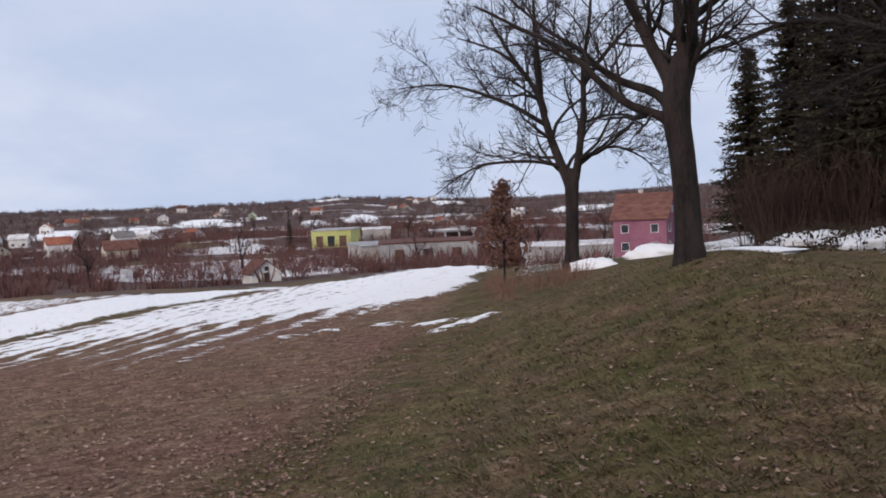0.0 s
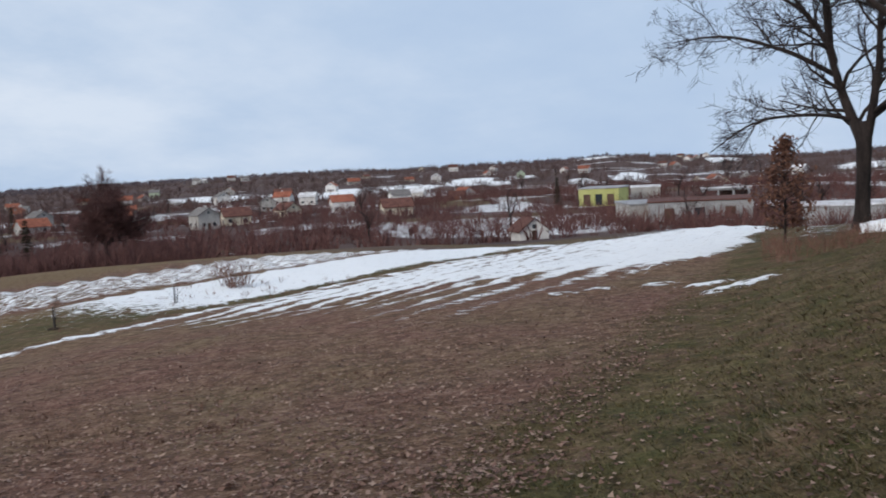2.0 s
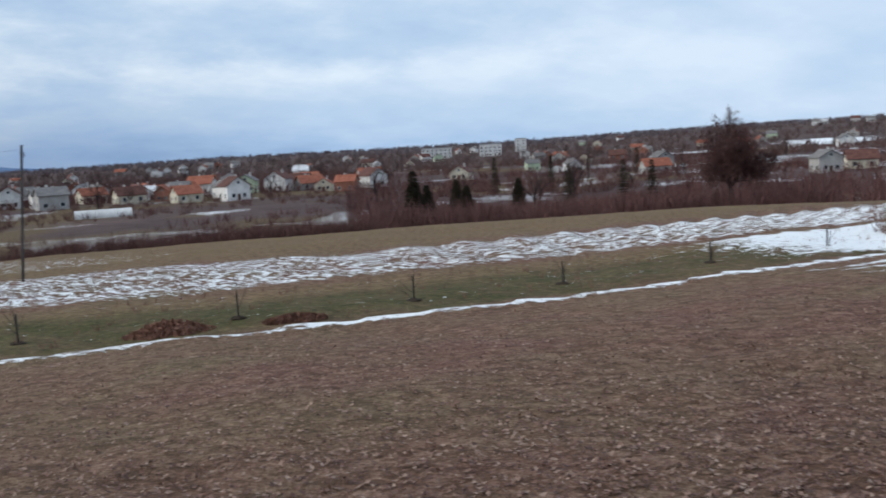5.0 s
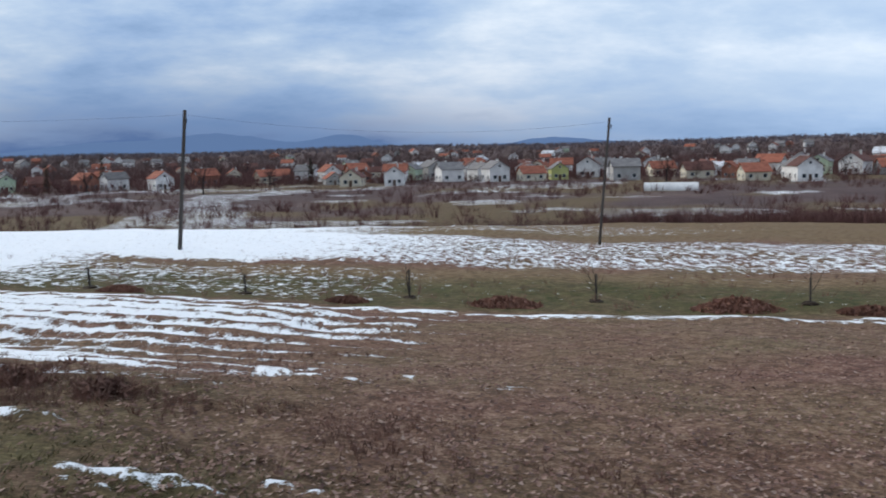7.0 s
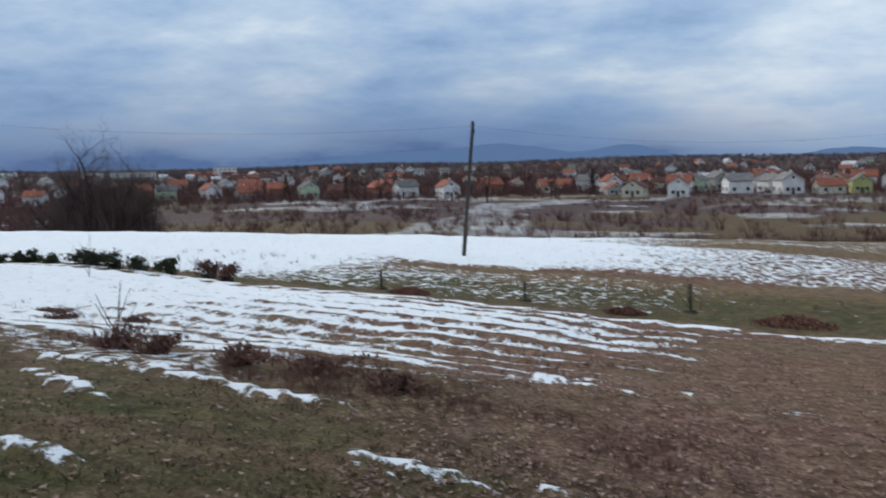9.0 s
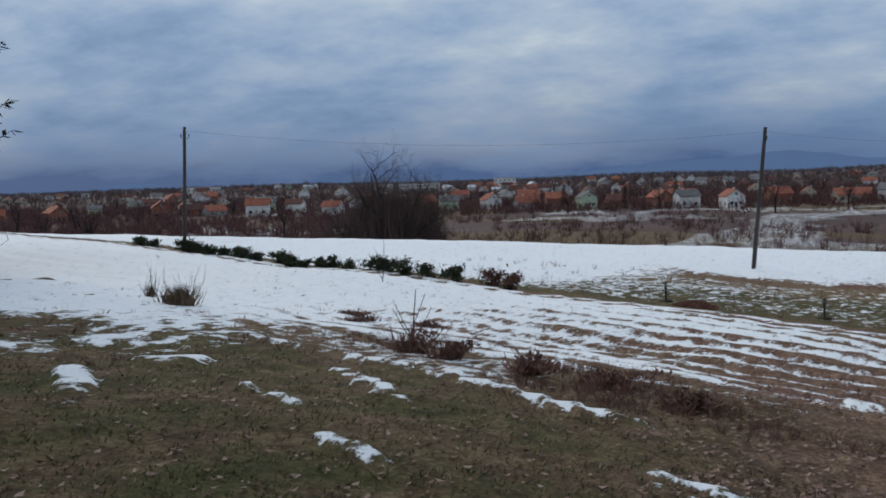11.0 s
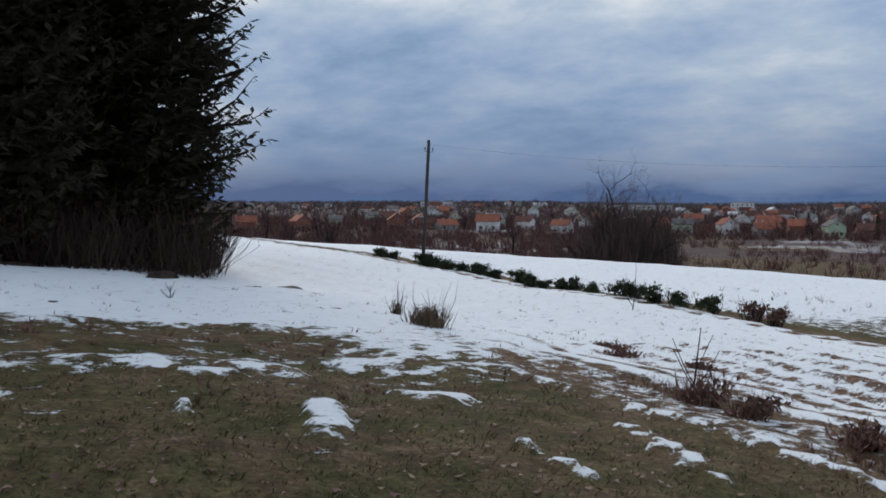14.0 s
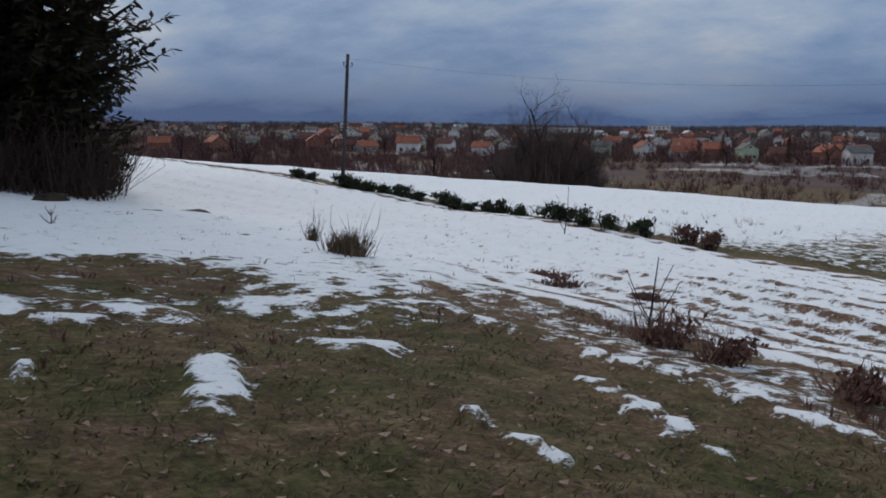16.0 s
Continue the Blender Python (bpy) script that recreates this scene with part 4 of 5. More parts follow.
# ---------------------------------------------------------------- young oak, saplings, bushes
def young_oak(at, h):
    rng = random.Random(77)
    ob = thing("young_oak", "young oak still holding its red-brown dead leaves", "tree", at=at)
    stems = [([Vector((0, 0, -0.1)), Vector((0.03, 0, h * 0.5)), Vector((-0.02, 0, h))], [0.04, 0.025, 0.006], 6)]
    v, f = [], []
    for _ in range(170):
        z = h * rng.uniform(0.10, 0.97) if rng.random() < 0.85 else h * rng.uniform(0.9, 1.0)
        a, r = rng.uniform(0, 6.283), (0.14 + 1.55 * (1 - (z / h)) ** 0.9 * min(1, 0.45 + z / h)) * rng.uniform(0.35, 1.0)
        tip = Vector((math.cos(a) * r, math.sin(a) * r, z + r * rng.uniform(0.1, 0.6)))
        foot = Vector((0, 0, z))
        stems.append(([foot, foot.lerp(tip, 0.5) + Vector((0, 0, 0.03)), tip], [0.009, 0.006, 0.004], 3))
        for _ in range(rng.randint(6, 15)):
            leaves_on(v, f, rng, foot.lerp(tip, rng.uniform(0.35, 1.05)) + Vector((rng.gauss(0, 0.09), rng.gauss(0, 0.09), rng.gauss(0, 0.09))), rng.uniform(0.04, 0.075))
    stems_to_part(stems, "stem", M_BARK, ob)
    from_lists("leaves", v, f, M_DEADLEAF, ob, "withered red-brown leaves")
    return ob


young_oak(ray_ground(-3.6, 26.0), 2.6)


def sapling(p, q, h, seed, stake=True):
    rng = random.Random(seed)
    ob = thing("staked_sapling", "thin bare sapling tied to a stake in the grass strip", "sapling", "row of saplings", pq_place(p, q))
    wood, twigs = [], []
    limb((wood, twigs), rng, Vector((0.05, 0, -0.1)), Vector((rng.gauss(0, 0.05), 0, 1)), h, 0.014, 0, 1, 0.3, 0.06, 0.7)
    stems_to_part(wood[:1], "stem", M_TWIG, ob)
    for twig in wood[1:] + twigs:
        stems_to_part([twig], "twig", M_TWIG, ob)
    if stake:
        v, f = [], []
        tube(v, f, [Vector((0, 0, -0.15)), Vector((0.01, 0, h * 0.62))], [0.024, 0.022], 6)
        f.append(tuple(range(len(v) - 6, len(v))))
        from_lists("stake", v, f, M_POLE, ob)
    if not stake:
        return ob
    bm = bmesh.new()
    bmesh.ops.create_icosphere(bm, subdivisions=3, radius=1)
    for vt in bm.verts:
        k = 1 + 0.5 * noise.noise(vt.co * 2.3 + Vector((seed, 0, 0)))
        vt.co = Vector((vt.co.x * 0.16 * k, vt.co.y * 0.16 * k, vt.co.z * 0.06 * k))
    part("soil_mound", bm, M_SOIL, ob)
    return ob


for k, (p, q, h) in enumerate(((21.2, 13.7, 0.75), (21.6, 10.0, 0.75), (22.0, 6.2, 1.05), (22.0, 2.0, 1.0), (21.7, -2.4, 0.9), (21.8, -6.5, 0.95), (21.9, -10.5, 0.95), (22.2, -15.2, 0.95), (23.0, -20.0, 0.9))):
    sapling(p, q, h, 200 + k)


def bush(name, label, at, w, h, material, seed, n=420, leaf=0.045, group="", category="bush", twiggy=False):
    rng = random.Random(seed)
    ob = thing(name, label, category, group, at)
    v, f = [], []
    for _ in range(9):
        fan(v, f, rng, Vector((rng.gauss(0, w * 0.12), rng.gauss(0, w * 0.12), 0)), h * 1.15, w * 0.55, 4 if not twiggy else 9, 0.012)
    from_lists("twig_frame", v, f, M_TWIG if not twiggy else M_WEED, ob)
    v, f = [], []
    knots = [Vector((rng.gauss(0, w * 0.22), rng.gauss(0, w * 0.22), h * rng.uniform(0.2, 0.8))) for _ in range(9)]
    for _ in range(n):
        c = rng.choice(knots)
        leaves_on(v, f, rng, c + Vector((rng.gauss(0, w * 0.13), rng.gauss(0, w * 0.13), abs(rng.gauss(0, h * 0.16)) - h * 0.12)), leaf * rng.uniform(0.7, 1.4))
    from_lists("leaves", v, f, material, ob)
    return ob


_rb = random.Random(41)
BUSH_Q = [17.6, 18.4, 19.5, 20.5, 21.2, 22.1, 22.8, 24.1, 25.1, 25.7, 26.3, 26.9, 27.5, 28.1, 28.8, 29.5, 30.2, 30.9, 31.5, 32.1, 32.8, 33.3, 35.6, 36.4, 37.2]
for k, q in enumerate(BUSH_Q):
    big = _rb.uniform(0.8, 1.2) * (0.85 if q < 24 else 0.72)
    dull = k in (0, 1)
    bush("brown_bush" if dull else "box_bush", "withered brown bush in the hedge row" if dull else "small dull green bush in the hedge row on snow",
         pq_place(20.0 + _rb.gauss(0, 0.22), q), 0.72 * big, 0.56 * big, M_WEED if dull else M_BUSH, 300 + k, group="hedge row", n=380, leaf=0.05)
bush("box_bush", "dark green bush round the foot of the pole", pq_place(20.3, 34.0), 1.0, 0.5, M_BUSH, 339, n=620, leaf=0.05)
bush("brown_bush", "tangled bare bush at the edge of the sapling strip", pq_place(24.6, -24.2), 1.5, 1.1, M_DEADLEAF, 340, n=160, twiggy=True)
for k, (p, q, w, h) in enumerate(((8.2, 9.1, 0.55, 0.30), (8.0, 8.3, 0.50, 0.20), (8.0, 7.3, 0.55, 0.20), (8.2, 6.5, 0.60, 0.16), (8.1, 5.6, 0.60, 0.14), (10.6, 12.8, 0.55, 0.16), (11.2, 13.6, 0.55, 0.15), (10.9, 11.6, 0.4, 0.12))):
    bush("weed_clump", "dead reddish weeds on the edge of the bank", pq_place(p, q), w, h, M_WEED, 350 + k, n=260, leaf=0.03, group="weeds on the bank", category="weeds", twiggy=True)


def grass_tuft(at, w, h, seed, n=150):
    rng = random.Random(seed)
    ob = thing("grass_tuft", "clump of tall bleached grass standing in the snow", "grass tuft", at=at)
    v, f = [], []
    for _ in range(n):
        fan(v, f, rng, Vector((rng.gauss(0, w * 0.2), rng.gauss(0, w * 0.2), 0)), h, w * 0.4, 3, 0.009)
    from_lists("blade_clump", v, f, M_DRYTUFT, ob)
    v, f = [], []
    fan(v, f, rng, Vector((0, 0, 0)), h * 2.0, w * 1.1, 14, 0.005)
    from_lists("dry_stalk", v, f, M_TWIG, ob, "thin dry stalks")
    return ob


grass_tuft(pq_place(8.15, 13.9), 0.50, 0.36, 5)
grass_tuft(pq_place(8.75, 15.8), 0.14, 0.32, 6, 24)
sapling(9.0, 9.9, 0.8, 61, False)
sapling(16.7, 18.9, 1.1, 62, False)
sapling(5.6, 17.0, 0.35, 63, False)


def heap(name, label, category, at, w, h, material, seed, stretch=1.0, turn=0.0, litter=None):
    """A lumpy low pile."""
    rng = random.Random(seed)
    ob = thing(name, label, category, at=at)
    bm = bmesh.new()
    bmesh.ops.create_icosphere(bm, subdivisions=4, radius=1)
    for vt in bm.verts:
        k = 1 + 0.30 * noise.noise(vt.co * 1.7 + Vector((seed, 0, 0))) + 0.14 * noise.noise(vt.co * 5 + Vector((0, seed, 0)))
        vt.co = Vector((vt.co.x * w * stretch * k, vt.co.y * w * k, vt.co.z * h * k)) * (0.68 if litter else 1)
    for fc in bm.faces:
        fc.smooth = True
    part("core", bm, material, ob)
    if litter:
        v, f = [], []
        for _ in range(900):
            a, r = rng.uniform(0, 6.283), rng.random() ** 0.6 * 1.15
            c = Vector((math.cos(a) * r * w * stretch, math.sin(a) * r * w, h * max(0.03, 1 - r * r) * rng.uniform(0.6, 1.15)))
            leaves_on(v, f, rng, c, rng.uniform(0.03, 0.08))
        for _ in range(40):
            a, r = rng.uniform(0, 6.283), rng.random()
            fan(v, f, rng, Vector((math.cos(a) * r * w * stretch, math.sin(a) * r * w, 0)), h * 1.2, 0.3, 3, 0.008)
        from_lists("leaves", v, f, litter, ob)
    ob.rotation_euler = (0, 0, turn)
    return ob


for k, (p, q, w, h) in enumerate(((21.2, -0.9, 0.55, 0.24), (21.2, 3.95, 0.50, 0.17), (20.6, -3.4, 0.40, 0.10), (21.0, 7.4, 0.30, 0.10), (20.8, 12.7, 0.34, 0.12))):
    heap("leaf_heap", "raked heap of brown leaves and twigs on grass", "leaf heap", pq_place(p, q), w, h, M_DEADLEAF, 400 + k, 1.5, ROW_AZ, M_DEADLEAF)
heap("snow_heap", "shovelled heap of old snow beside the lane", "snow heap", ray_ground(-8.9, 24.5), 0.40, 0.26, M_SNOW, 411, 1.5)
heap("snow_heap", "steep bank of ploughed snow below the pink house", "snow heap", ray_ground(-12.6, 28), 0.50, 0.34, M_SNOW, 412, 1.9)
heap("snow_heap", "low spread of shovelled snow along the lane", "snow heap", ray_ground(-17.6, 24), 0.7, 0.14, M_SNOW, 415, 1.9)
heap("snow_heap", "bank of dirty snow and soil below the spruce stand", "snow heap", ray_ground(-21.5, 27), 1.2, 0.55, M_SNOW, 416, 1.5, 0.0, M_SOIL)
heap("snow_heap", "bank of dirty snow and soil below the spruce stand", "snow heap", ray_ground(-25.0, 25), 1.3, 0.60, M_SNOW, 417, 1.4, 0.0, M_SOIL)
heap("molehill", "dark molehill poking out of the snow", "molehill", ray_ground(145.68, 23.4), 0.25, 0.20, M_SOIL, 413, 1.3)
for k, (az, d, w) in enumerate(((139.75, 24.2, 0.30), (152.8, 24.2, 0.34), (142.7, 19.8, 0.14), (139.1, 17.1, 0.16), (137.4, 17.7, 0.16), (147.0, 16.5, 0.14), (150.2, 15.8, 0.16), (141.5, 21.4, 0.18), (144.0, 15.6, 0.13))):
    heap("molehill", "small dark clod of soil and grass in the snow", "molehill", ray_ground(az, d), w, w * 0.28, M_SOIL, 420 + k, 1.6)


# ---------------------------------------------------------------- buildings by the lane and works yard
def at_az(az, d, r=4.0):
    a = radians(az)
    x, y = -math.sin(a) * d, math.cos(a) * d
    return (x, y, low_ground(x, y, r))


g = at_az(-12.0, 150)
house("pink_house", "small pink house with red tile roof beside the lane", "pink", "brown", 8.0, 8.0, -2.4 - g[2], 3.4, g, -12 + 90 - 14, storeys=3)


def shed(name, label, az, d, length, depth, h, material, roofmat, turn, doors=0, category="shed", cap=0.25):
    x, y, z = at_az(az, d, 3)
    ob = thing(name, label, category, at=(x, y, z))
    bm = bmesh.new()
    box(bm, 0, 0, h / 2 - 0.4, length, depth, h + 0.8)
    body = part("wall", bm, material, ob)
    bm = bmesh.new()
    vs = box(bm, 0, 0, h + cap / 2 + 0.01, length + 0.5, depth + 0.5, cap)
    for vt in vs:
        if vt.co.y > 0 and vt.co.z > h + cap / 2:
            vt.co.z += 0.35
    part("roof", bm, roofmat, ob)
    for k in range(doors):
        bm = bmesh.new()
        box(bm, -length / 2 + (k + 0.7) * length / (doors + 0.4), -depth / 2, h * 0.38, min(2.2, length / doors * 0.55), 0.12, h * 0.62)
        part("door", bm, M_GLASS if k % 2 else M_DOOR, ob)
    ob.rotation_euler = (0, 0, radians(turn))
    return ob


shed("industrial_hall", "long low grey hall with a red roof edge", 0.9, 222, 22, 12, 4.4, M_CONC, ROOFS["brown"], 2, 3, "hall")
shed("industrial_hall", "grey windowless hall end beside the yard", 4.2, 226, 8.5, 14, 4.0, WALLS["grey"], M_CONC, 18, 0, "hall")
shed("yellow_workshop", "lime yellow workshop with a flat roof", 6.3, 300, 12.5, 11, 5.2, WALLS["yellow"], M_CONC, -10, 3, "workshop")
shed("industrial_hall", "white flat hall behind the yellow workshop", 3.9, 315, 9, 10, 4.0, WALLS["grey"], ROOFS["snowy"], 4, 0, "hall")
shed("greenhouse", "long pale greenhouse with a snow-dusted roof", -8.0, 190, 22, 9, 3.6, M_CONC, ROOFS["snowy"], -4, 0, "greenhouse")


def portal_frame(az, d):
    x, y, z = at_az(az, d, 3)
    ob = thing("concrete_frame", "bare concrete frame of an unfinished hall", "frame", at=(x, y, z))
    for k in range(4):
        for s in (-3, 3):
            bm = bmesh.new()
            box(bm, -6 + 4 * k, s, 1.9, 0.45, 0.45, 5.2)
            part("column", bm, M_CONC, ob)
    for s in (-3, 3):
        bm = bmesh.new()
        box(bm, 0, s, 4.65, 13.4, 0.5, 0.5)
        part("beam", bm, M_CONC, ob)
    bm = bmesh.new()
    box(bm, 0, 0, 5.05, 13.6, 7.4, 0.28)
    part("roof_deck", bm, ROOFS["snowy"], ob)
    bm = bmesh.new()
    box(bm, 2.2, 3.5, 2.0, 8.6, 0.3, 4.4)
    part("back_wall", bm, M_DOOR, ob)


portal_frame(-0.6, 275)
g = at_az(10.8, 170, 2)
house("field_hut", "small pale hut with an open loft and brown roof", "white", "brown", 5.2, 6.0, 2.0, 2.0, g, 10 + 20, "hut", chimney=False, storeys=0)
g = at_az(-9.2, 62, 2)
house("field_hut", "narrow timber hut with steep brown gable by the lane", "timber", "brown", 1.5, 2.0, 1.0, 1.2, g, -9, "hut", chimney=False, storeys=0, gable_windows=False)

# ---------------------------------------------------------------- village
KINDS = [("white", "slate", 6.6, 7.6, 4.4, 2.2), ("white", "orange", 6.6, 8, 4.2, 2.4), ("cream", "orange", 7, 8, 2.9, 2.4), ("white", "brown", 7.4, 8.4, 4.6, 2.6),
         ("grey", "slate", 6.6, 7.6, 4.4, 2.1), ("brick", "orange", 6.6, 7.6, 4.2, 2.4), ("green", "slate", 6.6, 7, 4.3, 2.1), ("white", "snowy", 6.6, 7.6, 4.2, 2.1),
         ("cream", "brown", 6.6, 8.4, 3.0, 2.4), ("grey", "orange", 7.4, 9, 2.8, 2.6), ("yellow", "slate", 6, 7, 4.0, 2.0), ("brick", "brown", 6, 7.6, 2.8, 2.3)]
WORDS = {"slate": "grey sheet roof", "orange": "orange tile roof", "brown": "brown tile roof", "snowy": "snow-dusted roof"}
TONES = {"white": "white plastered", "cream": "cream plastered", "grey": "grey rendered", "brick": "raw red block", "green": "pale green", "yellow": "yellow-green"}
PROTO = {}
TAKEN = []


def village_house(kind, x, y, turn, size=1.0):
    if kind not in PROTO:
        w, r, a, b, h, rise = KINDS[kind]
        PROTO[kind] = house("house", f"{TONES[w]} village house with {WORDS[r]} in the valley", w, r, a, b, h, rise, (x, y, low_ground(x, y)), turn, group="village houses")
        ob = PROTO[kind]
    else:
        ob = copy_thing(PROTO[kind], pose(x, y, low_ground(x, y), 0, 0, turn) @ Matrix.Diagonal((size, size * 1.05, size * 0.97, 1)))
    TAKEN.append((x, y))
    return ob


def free(x, y, r):
    return all((x - a) ** 2 + (y - b) ** 2 > r * r for a, b in TAKEN)


# houses that stand out, by bearing and distance
for az, d, kind, turn in (
        (63.7, 308, 3, 20), (66.4, 312, 2, 110), (71.2, 382, 4, 20), (74.0, 352, 0, 100), (77.4, 348, 10, 10), (79.0, 342, 2, 110), (82.0, 357, 0, 30),
        (85.5, 393, 7, 120), (87.0, 382, 0, 40), (90.9, 375, 1, 20), (92.2, 393, 0, 70), (89.3, 387, 5, 110), (94.5, 382, 2, 110), (98.0, 375, 5, 120),
        (100.5, 360, 1, 20), (61.0, 398, 0, 30), (59.3, 360, 9, 110), (55.6, 352, 3, 30), (103.0, 368, 0, 115), (104.5, 375, 5, 30), (107.0, 393, 11, 110),
        (108.7, 387, 6, 20), (110.5, 398, 5, 100), (112.2, 393, 9, 110), (114.3, 405, 1, 20), (116.8, 398, 6, 100), (118.2, 405, 5, 110)):
    a = radians(az)
    village_house(kind, -math.sin(a) * d, math.cos(a) * d, az + turn)
for az, d, kind, turn in ((29.8, 292, 4, 20), (28.0, 308, 8, 100), (25.0, 351, 8, 30), (21.8, 370, 1, 100), (18.6, 292, 8, 100), (14.5, 458, 9, 30), (34.5, 370, 5, 100), (39.0, 351, 9, 110)):
    a = radians(az)
    village_house(kind, -math.sin(a) * d, math.cos(a) * d, az + turn)
_rv = random.Random(12)
made = 0
while made < 290:
    zone = _rv.random()
    if zone < 0.28:
        az, d = _rv.uniform(57, 92), _rv.uniform(325, 440)
    elif zone < 0.60:
        az, d = _rv.uniform(38, 108), 345 + 800 * _rv.random() ** 1.1
    elif zone < 0.72:
        az, d = _rv.uniform(-6, 42), 430 + 900 * _rv.random() ** 1.1
    else:
        az, d = _rv.uniform(106, 143), 380 + 750 * _rv.random() ** 1.2
    a = radians(az)
    x, y = -math.sin(a) * d, math.cos(a) * d
    if not free(x, y, 11):
        continue
    village_house(_rv.choice((0, 0, 1, 1, 2, 3, 3, 4, 5, 6, 7, 8, 8, 9, 9, 11)), x, y, az + _rv.choice((0, 90)) + _rv.uniform(-25, 25), _rv.uniform(0.78, 1.15))
    made += 1


def block_of_flats(az, d, w, h, dep, turn=0.0):
    x, y, z = at_az(az, d, 6)
    ob = thing("block_of_flats", "white block of flats on the far side of the valley", "apartment block", "blocks of flats", (x, y, z))
    bm = bmesh.new()
    box(bm, 0, 0, h / 2 - 1, w, dep, h + 2)
    part("wall", bm, WALLS["white"], ob)
    bm = bmesh.new()
    box(bm, 0, 0, h + 0.3, w + 0.8, dep + 0.8, 0.6)
    part("roof", bm, M_CONC, ob)
    for fl in range(max(1, int(h / 3))):
        for c in range(max(2, int(w / 4))):
            bm = bmesh.new()
            box(bm, -w / 2 + (c + 0.5) * w / max(2, int(w / 4)), -dep / 2, 1.9 + fl * 3, 1.3, 0.2, 1.2)
            part("window", bm, M_GLASS, ob)
    ob.rotation_euler = (0, 0, radians(az + turn))


for az, d, w, h in ((113.4, 900, 20, 10), (118.5, 930, 40, 7), (120.6, 950, 18, 7), (131.0, 900, 30, 7), (51.6, 900, 28, 10), (48.4, 880, 20, 11), (46.6, 960, 11, 13)):
    block_of_flats(az, d, w, h, 11)


# polytunnel beside the white house
def polytunnel(az, d, length):
    x, y, z = at_az(az, d, 3)
    ob = thing("polytunnel", "low white plastic polytunnel in the village gardens", "polytunnel", at=(x, y, z))
    bm = bmesh.new()
    ring = []
    for xx in (-length / 2, length / 2):
        ring.append([bm.verts.new((xx, 2.6 * math.cos(math.pi * k / 12), 2.1 * math.sin(math.pi * k / 12))) for k in range(13)])
    for k in range(12):
        bm.faces.new((ring[0][k], ring[0][k + 1], ring[1][k + 1], ring[1][k]))
    bm.faces.new(ring[0])
    bm.faces.new(ring[1][::-1])
    part("cover", bm, WALLS["white"], ob)
    ob.rotation_euler = (0, 0, radians(az))


polytunnel(71.0, 262, 14)
polytunnel(122.2, 225, 12)

# ---------------------------------------------------------------- trees of the valley
_rt = random.Random(5)


def plain_tree(kind, h):
    r = 0.022 * h
    return bare_tree("bare_tree", "leafless brown tree among the village gardens", (0, 0, -80), (h * 0.28, r, 0.02, 0),
                     [(0.9, (-0.6, 0.2, 1), h * 0.5, r * 0.6), (1.0, (0.1, 0.1, 1), h * 0.62, r * 0.7), (0.95, (0.6, -0.3, 1), h * 0.5, r * 0.6), (0.8, (0.1, 0.7, 0.9), h * 0.42, r * 0.5)],
                     900 + kind, 2, 1.05, "bare trees in the valley", twig=M_BROWN, twig_r=0.014)


g = ray_ground(35.3, 112)
bare_tree("walnut_tree", "large bare tree rising over the gardens", g, (3.4, 0.24, 0, 0),
          [(0.9, (-1.0, 0.2, 0.8), 4.6, 0.13), (1.0, (0.0, 0.1, 1), 6.0, 0.16), (0.95, (1.0, -0.3, 0.8), 4.6, 0.13), (1.0, (-0.5, -0.2, 1), 5.6, 0.12), (1.0, (0.5, 0.3, 1), 5.6, 0.12), (0.85, (0.2, 0.7, 0.9), 5.0, 0.10), (0.85, (-0.2, -0.7, 0.9), 5.0, 0.10)], 21, 3, 1.9, twig=M_BROWN, twig_r=0.016)
COPSE_H = 3.6 - ray_ground(120.3, 95).z
for az, d, h, sd in ((119.4, 96, 0.92, 31), (120.2, 92, 1.0, 32), (121.2, 95, 0.98, 33), (122.2, 92, 0.84, 34), (118.4, 98, 0.76, 35), (123.0, 97, 0.66, 36)):
    h *= COPSE_H
    r = 0.022 * h
    bare_tree("bare_tree", "dense bare tree in the brown copse beyond the snow", ray_ground(az, d), (h * 0.2, r, 0, 0),
              [(0.7, (-0.7, 0.2, 1), h * 0.6, r * 0.6), (1.0, (0.05, 0.1, 1), h * 0.72, r * 0.7), (0.8, (0.7, -0.3, 1), h * 0.6, r * 0.6), (0.6, (0.1, 0.8, 0.9), h * 0.5, r * 0.5), (0.5, (-0.1, -0.8, 0.8), h * 0.5, r * 0.5)],
              sd, 3, 1.2, "brown copse", twig=M_COPSE)
protos = [plain_tree(k, h) for k, h in enumerate((7.5, 9.0, 10.5, 12.0))]
spruce_far = [conifer("spruce_tree", "small dark spruce among the village houses", h, h * 0.2, 60 + k, (0, 0, -80), 0.3, "village spruces", 18, 7) for k, h in enumerate((9.5, 12.5))]
used = set()


def plant(proto, x, y, turn):
    z = low_ground(x, y, 1)
    if proto not in used:
        used.add(proto)
        proto.matrix_basis = pose(x, y, z, 0, 0, turn)
    else:
        copy_thing(proto, pose(x, y, z, 0, 0, turn))


for az, d, h, sd in ((53.5, 148, 9.6, 91), (52.7, 153, 7.4, 92), (50.9, 160, 8.2, 93), (50.3, 166, 7.0, 94), (47.2, 172, 7.8, 95)):
    conifer("spruce_tree", "dark spruce at the foot of the field", h, h * 0.30, sd, ray_ground(az, d), 0.3, "spruces below the field", 28, 13, 0.75)
for az, d, k in ((44.2, 190, 0), (41.0, 200, 0), (39.4, 185, 0), (48.4, 270, 0), (45.1, 263, 0), (92.0, 355, 0), (106.5, 372, 0), (103.6, 381, 1), (110.0, 383, 0), (9.0, 270, 0), (40.0, 369, 0)):
    a = radians(az)
    plant(spruce_far[k], -math.sin(a) * d, math.cos(a) * d, az * 7)
n = 0
